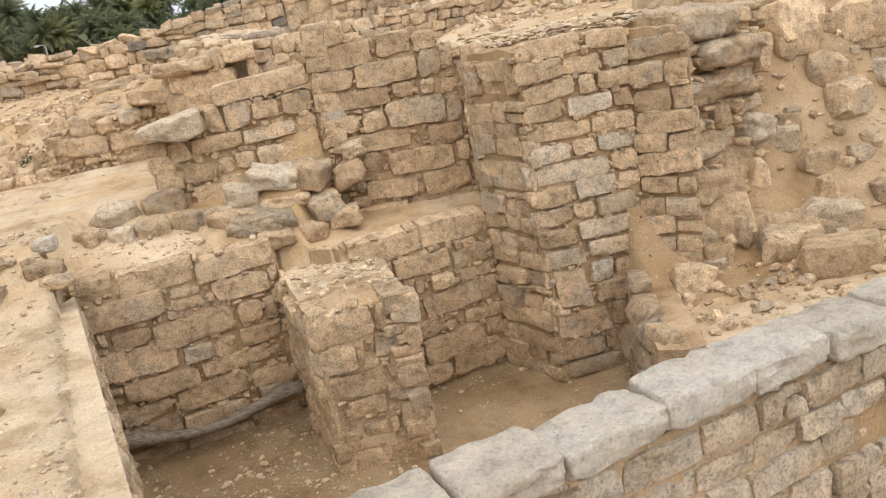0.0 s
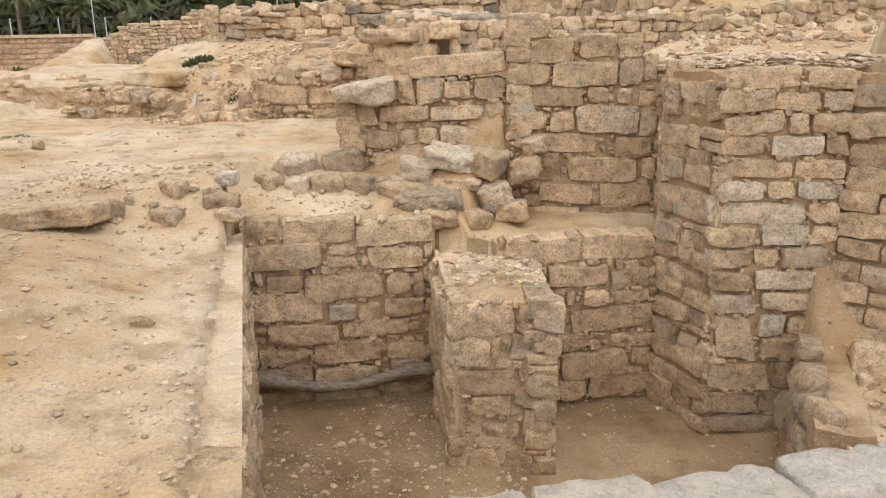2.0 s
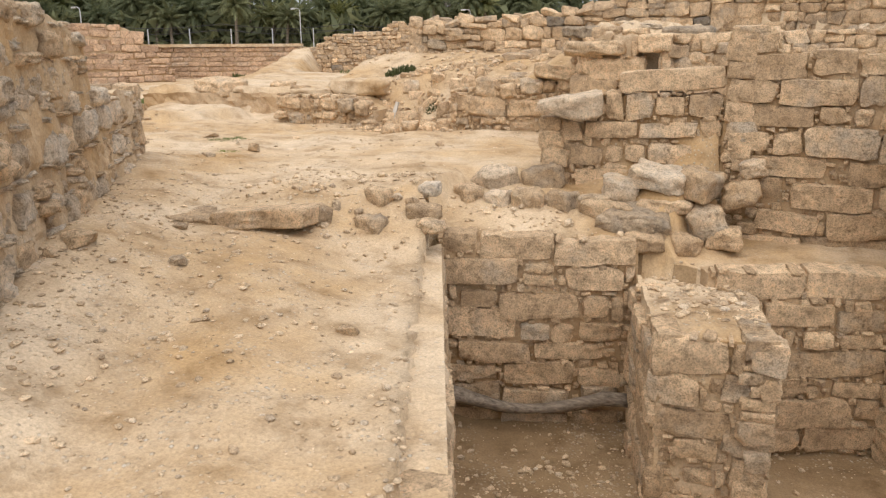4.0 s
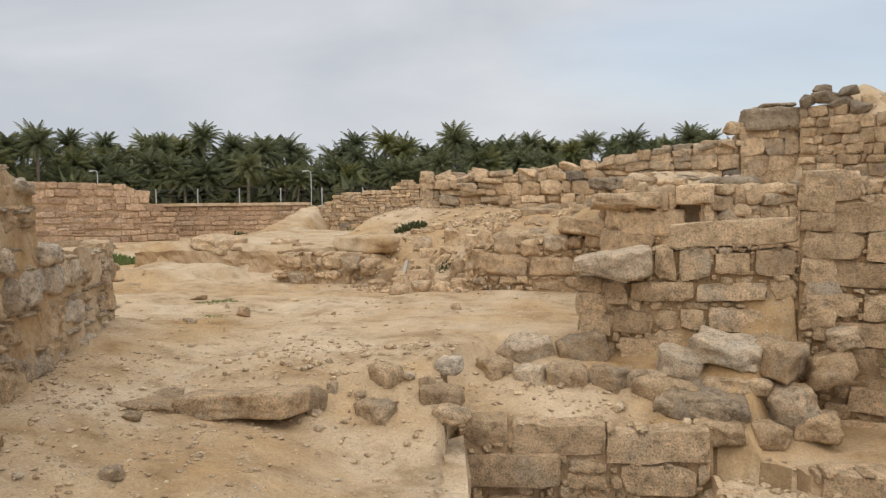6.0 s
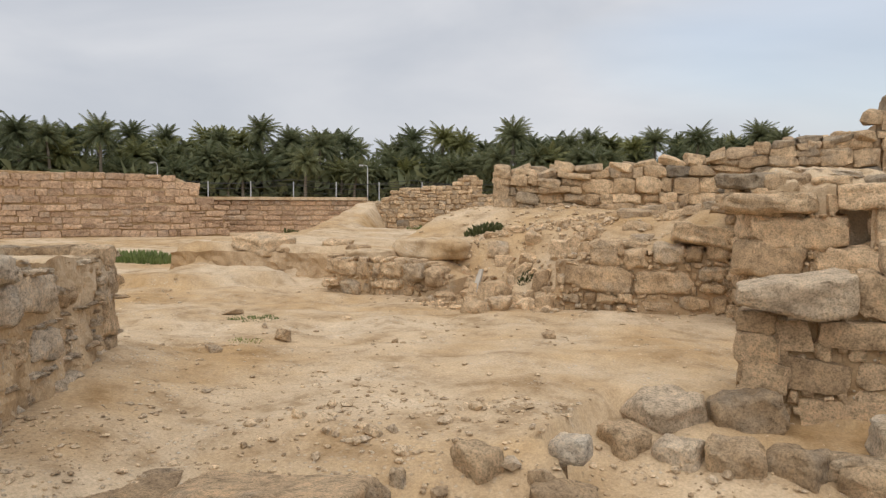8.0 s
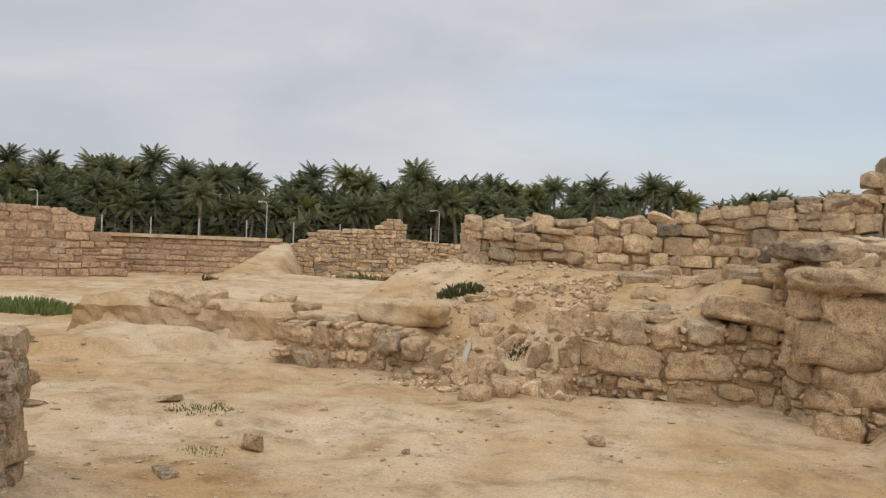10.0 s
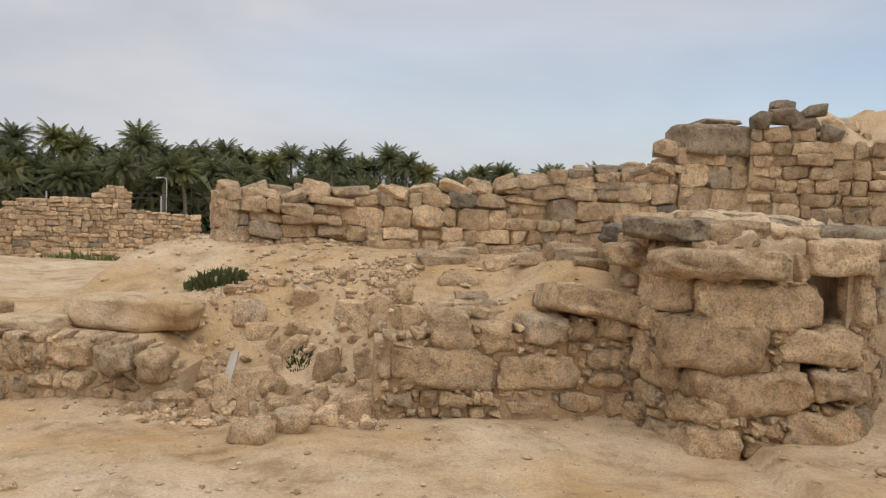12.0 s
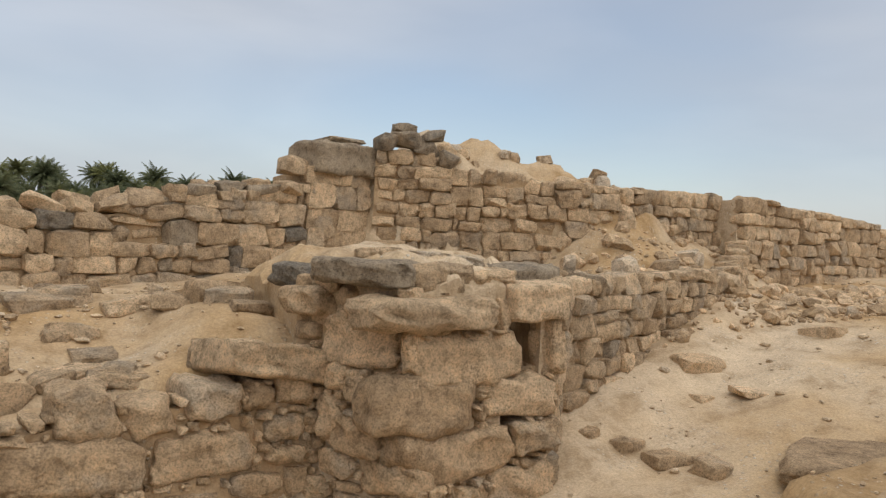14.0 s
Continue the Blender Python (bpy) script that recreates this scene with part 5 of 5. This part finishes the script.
ROCKS_EAST = [
    (-0.79, 11.52, 1.05, 0.36, 0.2), (0.52, 11.47, 1.29, 0.36, 0.18), (-1.95, 10.92, 0.67, 0.22, 0.15), (-1.85, 10.66, 0.65, 0.27, 0.14), (-1.73, 10.42, 0.65, 0.25, 0.16),
    (0.68, 12.2, 1.36, 0.3, 0.14), (-0.79, 11.0, 0.94, 0.3, 0.08), (-2.14, 11.08, 0.73, 0.13, 0.11), (-1.1, 11.19, 0.89, 0.17, 0.07), (-3.79, 11.36, 0.54, 0.08, 0.12),
]
ROCKS_PLAZA = [
    (-6.71, 8.28, 0.42, 0.17, 0.11), (-7.23, 8.63, 0.42, 0.06, 0.08), (-4.9, 9.46, 0.43, 0.12, 0.08), (-3.92, 11.38, 0.6, 0.11, 0.11), (-5.86, 8.66, 0.42, 0.06, 0.04),
    (-6.93, 9.39, 0.43, 0.11, 0.04), (-6.68, 7.53, 0.45, 0.16, 0.04), (-7.99, 8.92, 0.45, 0.23, 0.06), (-8.4, 11.53, 0.4, 0.31, 0.17),
]
ROCKS_NEAR = [
    (-4.65, 4.22, 0.46, 0.26, 0.1), (-4.2, 4.59, 0.3, 0.13, 0.07), (-2.97, 4.59, 0.04, 0.14, 0.07), (-4.61, 4.02, 0.44, 0.1, 0.07), (-4.92, 5.33, 0.3, 0.12, 0.05),
    (-1.13, 7.45, -0.15, 0.16, 0.09),
]



def loose(rows, seed, label, group, style="boulder", mat=None, name="loose_stone", sink=0.25, deep=0.8):
    rng = random.Random(seed)
    for x, y, z, wd, h in rows:
        a = rng.uniform(-0.5, 0.5)
        m = mat or (M_PALE if rng.random() < 0.25 else M_RUBBLE)
        ob = put_stone(None, rng, (x, y + 0.3 * wd * deep, float(ground_h(x, y)) + h * (0.5 - sink)), (math.cos(a), math.sin(a)), wd, wd * deep, h * 1.15, style, m, 5.0, name)
        tagged(ob, label, "stone", group)


loose(ROCKS_BAY, 201, "weathered limestone block half sunk in the earth by the pit", "stones behind the pit", style="worn", sink=0.36)
loose(ROCKS_SLOPE, 202, "tumbled tan limestone block on the rubble slope", "stones on the rubble slope", style="rubble", mat=M_ASHLAR, sink=0.2)
loose(ROCKS_FALL, 203, "fallen stone in the collapsed wall beside the low blocks", "stones of the collapse", mat=M_ASHLAR, sink=0.25)
loose([(x, y, z, wd, 0.65 * h) for x, y, z, wd, h in ROCKS_EAST], 204, "flat loose stone on the sandy terrace", "stones on the terrace", style="rubble", mat=M_ASHLAR, sink=0.42)
loose(ROCKS_PLAZA, 205, "small loose stone on the trodden plaza", "stones on the plaza")
loose(ROCKS_NEAR, 206, "pale loose stone on the gritty ground", "stones on the near ground")

rng = random.Random(208)
more = []
for _ in range(120):
    x, y = rng.uniform(1.5, 3.9), rng.uniform(6.8, 8.7)
    k = rng.uniform(0.0, 1.0) ** 2
    more.append((x, y, 0, 0.08 + 0.42 * k, 0.07 + 0.2 * k))
loose(more, 209, "tumbled tan limestone block on the rubble slope", "stones on the rubble slope", style="rubble", sink=0.3)
more = []
for _ in range(40):
    x, y = rng.uniform(-7.1, -5.4), rng.uniform(10.85, 12.3)
    more.append((x, y, 0, rng.uniform(0.1, 0.28), rng.uniform(0.08, 0.2)))
loose(more, 210, "fallen stone in the collapsed wall beside the low blocks", "stones of the collapse", mat=M_ASHLAR, sink=0.25)
more = []
for _ in range(30):
    x = rng.uniform(-1.2, 3.0)
    y = 12.6 + 0.5 * (x + 0.5) + rng.uniform(0.2, 2.2)
    more.append((x, y, 0, rng.uniform(0.14, 0.42), rng.uniform(0.1, 0.26)))
loose(more, 211, "broken stone in the crumbled bank below the ridge", "stones of the bank", sink=0.15)
more = [(-10.5, 11.85, 0, 0.75, 0.2), (-9.6, 12.5, 0, 0.4, 0.12), (-8.9, 12.1, 0, 0.3, 0.1)]
loose(more, 212, "earth-covered stone at the edge of a dug mound", "stones of the mound", style="worn", mat=M_ASHLAR, sink=0.4)
more = []
rng = random.Random(213)
for _ in range(20):
    more.append((rng.uniform(-1.7, 0.9), rng.uniform(15.15, 15.7), 0, rng.uniform(0.1, 0.26), rng.uniform(0.07, 0.15)))
loose(more, 214, "broken stone heaped on the crest of the ridge", "stones of the ridge", style="rubble", sink=0.35)
more = []
rng = random.Random(215)
for _ in range(24):
    more.append((rng.uniform(-5.3, -3.9), rng.uniform(11.55, 13.2), 0, rng.uniform(0.1, 0.42), rng.uniform(0.06, 0.16)))
loose(more, 216, "weathered stone bedded in the earth bank beside the niche tower", "stones of the tower bank", style="rubble", mat=M_RUBBLE, sink=0.3)
rng = random.Random(207)
for x, y, z, l, d, h, a, tx, mat in ((-4.55, 5.9, 0.315, 0.78, 0.42, 0.15, 0.25, 3, M_ASHLAR), (-5.2, 5.62, 0.29, 0.55, 0.4, 0.12, 0.6, 8, M_RUBBLE),
                                     (-0.98, 10.14, float(ground_h(-0.9, 10.3)) - 0.075, 1.3, 0.62, 0.13, 0.55, 2, M_ASHLAR)):
    ob = put_stone(None, rng, (x, y, z), (math.cos(a), math.sin(a)), l, d, h, "block", mat, tx, "stone_slab")
    tagged(ob, "long flat stone slab lying in the sandy ground", "stone", "slabs on the ground")
# tumbled blocks against the upper wall
for x, y, z, l, d, h, a, b, mat in ((-2.02, 8.06, 0.47, 0.46, 0.34, 0.19, 0.1, 26, M_PALE), (-1.72, 8.14, 0.42, 0.36, 0.34, 0.26, -0.3, -12, M_ASHLAR), (-1.95, 8.0, 0.24, 0.45, 0.35, 0.12, 0.1, 4, M_ASHLAR),
                                    (-1.62, 8.0, 0.14, 0.32, 0.34, 0.24, 0.5, 10, M_ASHLAR), (-2.35, 7.98, 0.36, 0.3, 0.26, 0.2, 0.4, 14, M_PALE), (-2.55, 7.85, 0.24, 0.36, 0.28, 0.16, 0.1, -8, M_RUBBLE),
                                    (-2.2, 7.72, 0.14, 0.5, 0.34, 0.15, 0.05, 6, M_PALE), (-2.0, 7.6, 0.02, 0.32, 0.28, 0.16, 0.0, -5, M_ASHLAR), (-1.38, 8.24, 0.34, 0.3, 0.28, 0.24, 0.3, 8, M_ASHLAR),
                                    (-1.75, 7.75, -0.02, 0.26, 0.25, 0.18, 0.8, 10, M_ASHLAR), (-1.45, 7.98, 0.02, 0.3, 0.26, 0.18, 0.2, 6, M_ASHLAR), (-1.3, 8.3, 0.56, 0.22, 0.24, 0.16, 0.2, 6, M_ASHLAR)):
    ob = put_stone(None, rng, (x, y, z), (math.cos(a), math.sin(a)), l, d, h, "worn", mat, 3.0, "tumbled_block")
    ob.rotation_euler.y += radians(b * 0.6)
    ob.rotation_euler.x += radians(b * 0.4)
    tagged(ob, "tilted limestone block tumbled against the upper wall", "stone", "tumbled blocks")


def scatter(name, label, seed, n, area, size, mat, flat=0.6, lift=0.3, where=None):
    """Many small stones in one mesh, resting on the ground."""
    rng = np.random.default_rng(seed)
    t = (1 + 5 ** 0.5) / 2
    base = np.array([(-1, t, 0), (1, t, 0), (-1, -t, 0), (1, -t, 0), (0, -1, t), (0, 1, t), (0, -1, -t), (0, 1, -t), (t, 0, -1), (t, 0, 1), (-t, 0, -1), (-t, 0, 1)], float) / 1.9
    tri = [(0, 11, 5), (0, 5, 1), (0, 1, 7), (0, 7, 10), (0, 10, 11), (1, 5, 9), (5, 11, 4), (11, 10, 2), (10, 7, 6), (7, 1, 8),
           (3, 9, 4), (3, 4, 2), (3, 2, 6), (3, 6, 8), (3, 8, 9), (4, 9, 5), (2, 4, 11), (6, 2, 10), (8, 6, 7), (9, 8, 1)]
    x = rng.uniform(area[0], area[1], n * 3)
    y = rng.uniform(area[2], area[3], n * 3)
    clump = np.array([noise.noise((a * 0.8, b * 0.8, seed * 1.7)) for a, b in zip(x, y)])
    ok = clump + rng.uniform(-0.5, 0.5, len(x)) > -0.05
    if where:
        ok &= where(x, y)
    x, y = x[ok][:n], y[ok][:n]
    z = ground_h(x, y)
    k = len(x)
    r = size[0] + (size[1] - size[0]) * rng.power(0.35, k)[::-1] ** 2.2
    v = base[None] * (1 + rng.uniform(-0.28, 0.28, (k, 12, 1))) * r[:, None, None] * np.stack([rng.uniform(0.8, 1.5, k), rng.uniform(0.7, 1.1, k), rng.uniform(0.4, 0.8, k) * flat / 0.6], -1)[:, None]
    a = rng.uniform(0, 6.28, k)
    c, s = np.cos(a)[:, None], np.sin(a)[:, None]
    v = np.stack([v[..., 0] * c - v[..., 1] * s, v[..., 0] * s + v[..., 1] * c, v[..., 2]], -1)
    v += np.stack([x, y, z + r * lift], -1)[:, None]
    f = (np.array(tri)[None] + 12 * np.arange(k)[:, None, None]).reshape(-1, 3)
    me = bpy.data.meshes.new(name)
    me.from_pydata(v.reshape(-1, 3).tolist(), [], f.tolist())
    me.materials.append(mat)
    return tagged(new(name, me), label, "pebbles", kind="stuff")


scatter("pebbles", "scattered pale pebbles and grit on the sandy earth", 301, 9000, (-6.0, -1.0, 2.2, 7.5), (0.005, 0.029), M_PEBBLE, 0.45, 0.15)
scatter("pebbles_plaza", "thinly scattered small stones on the plaza", 302, 2400, (-11.0, -2.5, 6.5, 12.0), (0.006, 0.026), M_PEBBLE, 0.45, 0.15)
scatter("rubble_collapse", "rubble of broken stones in the collapsed wall", 303, 1300, (-7.2, -5.4, 10.7, 12.6), (0.015, 0.055), M_CHIP, 0.8)
scatter("pebbles_terrace", "stones strewn over the sandy terrace", 304, 1200, (-2.8, 6.0, 9.0, 15.0), (0.01, 0.05), M_PEBBLE)
scatter("gravel_top", "bed of flat pale gravel chips on top of the pier", 305, 2600, (-0.12, 1.5, 7.1, 9.3), (0.02, 0.06), M_PEBBLE, 0.35, 1.0,
        lambda x, y: (y > 7.7 - 1.4 * x) & (y > 7.12 + 0.1 * x)).location.z = 0.085
scatter("rubble_slope", "earth and broken stones on the slope beside the pier", 306, 1800, (0.8, 5.0, 5.0, 9.0), (0.012, 0.07), M_CHIP, 0.8)
scatter("rubble_bank", "broken stones on the bank below the ridge", 307, 1800, (-2.2, 3.6, 11.9, 15.0), (0.02, 0.11), M_CHIP, 0.8)
scatter("gravel_pillar", "pale gravel chips on the earth top of the pillar", 311, 420, (-2.0, -0.85, 6.1, 7.3), (0.008, 0.04), M_PEBBLE, 0.5, 0.5,
        lambda x, y: inside([(-1.98, 7.3), (-1.52, 6.12), (-0.9, 6.22), (-1.18, 7.2)], x, y)).location.z = 1.33
scatter("pebbles_pit", "grit and small stones on the pit floor", 308, 1500, (-3.5, 1.0, 3.3, 7.6), (0.006, 0.035), M_PEBBLE, where=lambda x, y: inside(PIT, x, y))
scatter("rubble_platform", "small stones on the earth platform", 309, 1500, (-8.2, -2.2, 11.4, 14.8), (0.01, 0.045), M_PEBBLE)
scatter("rubble_bay", "crumbled stones along the edge behind the pit", 310, 480, (-5.2, -1.6, 5.9, 8.2), (0.01, 0.05), M_PEBBLE, 0.8, where=lambda x, y: ~inside(PIT, x, y) & (np.abs(y - 6.5 - 0.35 * (x + 4)) < 0.8))


# ---- driftwood beam in the pit ----
def beam():
    bm = bmesh.new()
    prev, seg_n = None, 10
    for i in range(25):
        f = i / 24
        x, y = -3.52 + 1.52 * f, 6.56 + 0.64 * f
        z = -1.16 - 0.13 * math.sin(math.pi * min(1, f * 1.15)) ** 0.8 - 0.10 * f + 0.012 * math.sin(9 * f)
        r = 0.058 + 0.012 * math.sin(7 * f + 1) - 0.012 * f
        ring = []
        for k in range(seg_n):
            a = math.tau * k / seg_n
            rr = r * (1 + 0.35 * noise.noise((f * 6, math.cos(a) * 1.5, math.sin(a) * 1.5)))
            ring.append(bm.verts.new((x - 0.39 * rr * math.cos(a), y + 0.92 * rr * math.cos(a), z + rr * math.sin(a))))
        if prev:
            for k in range(seg_n):
                bm.faces.new((prev[k], prev[(k + 1) % seg_n], ring[(k + 1) % seg_n], ring[k]))
        else:
            bm.faces.new(ring[::-1])
        prev = ring
    bm.faces.new(prev)
    bmesh.ops.recalc_face_normals(bm, faces=bm.faces[:])
    me = bpy.data.meshes.new("wooden_beam")
    bm.to_mesh(me)
    bm.free()
    me.polygons.foreach_set("use_smooth", np.ones(len(me.polygons), bool))
    me.materials.append(M_WOOD)
    return tagged(new("wooden_beam", me), "crooked grey driftwood beam wedged across the pit", "beam")


beam()


# ---- stake ----
def stake():
    bm = bmesh.new()
    bmesh.ops.create_cube(bm, size=1.0)
    bmesh.ops.subdivide_edges(bm, edges=bm.edges[:], cuts=3, use_grid_fill=True)
    for v in bm.verts:
        k = 1 - 0.35 * (v.co.z + 0.5)
        v.co = (v.co.x * 0.07 * k + 0.03 * v.co.z, v.co.y * 0.04 * k, v.co.z * 0.34)
        v.co += noise.noise_vector(v.co * 20) * 0.008
    me = bpy.data.meshes.new("wooden_stake")
    bm.to_mesh(me)
    bm.free()
    me.materials.append(simple_mat("bleached_wood", (0.42, 0.38, 0.32), (0.58, 0.53, 0.46), 40.0, 0.85, 0, 0.5, (1, 1, 0.15)))
    ob = new("wooden_stake", me)
    ob.location, ob.rotation_euler = (-6.55, 11.25, 0.62), (radians(-12), radians(6), 0)
    tagged(ob, "short bleached wooden stake leaning in the rubble", "stake")


stake()


# ---- plants ----
def tuft(name, label, x, y, rad, height, n, mat, seed, category="shrub"):
    rng = random.Random(seed)
    verts, faces = [], []
    for _ in range(n):
        a, r = rng.uniform(0, 6.28), rad * rng.random() ** 0.5
        px, py = x + r * math.cos(a), y + r * math.sin(a) * 0.7
        pz = float(ground_h(px, py)) - 0.01
        h = height * rng.uniform(0.4, 1.0) * (1 - 0.5 * (r / rad) ** 2)
        lean = Vector((math.cos(a), math.sin(a), 0)) * rng.uniform(0, 0.6) * h
        b = rng.uniform(0, 6.28)
        wv = Vector((math.cos(b), math.sin(b), 0)) * height * 0.09
        p0 = Vector((px, py, pz))
        k = len(verts)
        verts += [p0 - wv, p0 + wv, p0 + lean * 0.5 + Vector((0, 0, h * 0.7)) + wv * 1.2, p0 + lean + Vector((0, 0, h))]
        faces.append((k, k + 1, k + 2, k + 3))
    me = bpy.data.meshes.new(name)
    me.from_pydata([tuple(v) for v in verts], [], faces)
    me.materials.append(mat)
    return tagged(new(name, me), label, category)


tuft("shrub", "low dark grey-green shrub on the earth platform", -7.08, 12.35, 0.26, 0.14, 420, M_SCRUB, 1)
tuft("shrub", "tiny dry shrub among the small stones", -6.2, 11.75, 0.1, 0.08, 120, M_SCRUB, 2)
tuft("weeds", "patch of fresh green weeds on the sand", -14.5, 12.9, 1.0, 0.22, 900, M_GRASS, 3, "weeds")
tuft("weeds", "small green weeds at the edge of the mound", -13.3, 15.2, 0.5, 0.16, 400, M_SCRUB, 4, "weeds")
tuft("weeds", "sparse green weeds in the dug hollow", -12.0, 19.5, 1.2, 0.2, 900, M_GRASS, 5, "weeds")
tuft("weeds", "sparse dry weed on the plaza", -7.6, 8.9, 0.3, 0.05, 260, M_GRASS, 6, "weeds")
tuft("weeds", "sparse dry weed on the plaza", -6.9, 8.1, 0.16, 0.04, 120, M_GRASS, 7, "weeds")
tuft("weeds", "single small green plant on the pit floor", -0.62, 5.75, 0.14, 0.16, 120, M_GRASS, 8, "weeds")


# ---- street lamps ----
def tube(bm, pts, r, seg_n=8):
    prev = None
    for i, p in enumerate(pts):
        p = Vector(p)
        way = (Vector(pts[min(i + 1, len(pts) - 1)]) - Vector(pts[max(i - 1, 0)])).normalized()
        side = way.cross(Vector((0, 1, 0.01))).normalized()
        up = side.cross(way)
        ring = [bm.verts.new(p + (side * math.cos(math.tau * k / seg_n) + up * math.sin(math.tau * k / seg_n)) * r) for k in range(seg_n)]
        if prev:
            for k in range(seg_n):
                bm.faces.new((prev[k], prev[(k + 1) % seg_n], ring[(k + 1) % seg_n], ring[k]))
        else:
            bm.faces.new(ring[::-1])
        prev = ring
    bm.faces.new(prev)


def part(name, bm, mat, parent, label=""):
    bmesh.ops.recalc_face_normals(bm, faces=bm.faces[:])
    me = bpy.data.meshes.new(name)
    bm.to_mesh(me)
    bm.free()
    me.materials.append(mat)
    ob = new(name, me)
    ob.parent = parent
    return tagged(ob, label)


def street_lamp(x, y, z, height):
    root = new("street_lamp")
    root.location = (x, y, z)
    bm = bmesh.new()
    tube(bm, [(0, 0, 0), (0, 0, height * 0.5), (0, 0, height - 0.4)], 0.055)
    part("pole", bm, M_METAL, root)
    bm = bmesh.new()
    tube(bm, [(0, 0, height - 0.45), (-0.1, 0, height - 0.1), (-0.4, 0, height), (-0.7, 0, height)], 0.04)
    part("arm", bm, M_METAL, root)
    bm = bmesh.new()
    bmesh.ops.create_cube(bm, size=1.0, matrix=Matrix.LocRotScale((-0.95, 0, height), None, (0.6, 0.24, 0.12)))
    bmesh.ops.bevel(bm, geom=bm.edges[:], offset=0.05, segments=2, affect="EDGES")
    head = part("lamp_head", bm, M_METAL, root)
    bm = bmesh.new()
    bmesh.ops.create_cube(bm, size=1.0, matrix=Matrix.LocRotScale((-0.95, 0, height - 0.09), None, (0.5, 0.22, 0.05)))
    part("lens", bm, M_LENS, head, "milky glass lens")
    return tagged(root, "grey steel street lamp with a single arm before the palms", "street lamp", "street lamps")


LAMPS = [(-75.0, 61.5), (-58.5, 77.3), (-44.2, 92.0)]
for x, y in LAMPS:
    street_lamp(x + 0.9, y, -1.0, 6.4)
for h in (5.0, 4.4):
    bm = bmesh.new()
    a, b = (-105.0, 33.0), (-24.0, 111.0)
    tube(bm, [(a[0] + (b[0] - a[0]) * i / 40, a[1] + (b[1] - a[1]) * i / 40, h - 1.3 - 0.5 * math.sin(math.pi * ((i / 5) % 1))) for i in range(41)], 0.035, 5)
    me = bpy.data.meshes.new("overhead_cable")
    bm.to_mesh(me)
    bm.free()
    me.materials.append(M_CABLE)
    tagged(new("overhead_cable", me), "thin black overhead cable strung before the palms", "cable", "overhead cables")


# ---- wire fence beyond the enclosure wall ----
def wire_fence():
    root = new("wire_fence")
    a, b, n = Vector((-27.0, 22.0)), Vector((-12.5, 30.5)), 11
    for i in range(n + 1):
        p = a.lerp(b, i / n)
        g = float(ground_h(p.x, p.y))
        bm = bmesh.new()
        tube(bm, [(p.x, p.y, g - 0.1), (p.x, p.y, 1.2), (p.x, p.y, 2.15)], 0.022, 6)
        part("post", bm, M_METAL, root)
    for h in (1.75, 2.08):
        bm = bmesh.new()
        tube(bm, [(a.x, a.y, h), ((a.x + b.x) / 2, (a.y + b.y) / 2, h - 0.02), (b.x, b.y, h)], 0.006, 4)
        part("wire", bm, M_CABLE, root)
    tagged(root, "thin grey post and wire fence beyond the enclosure wall", "fence")


wire_fence()
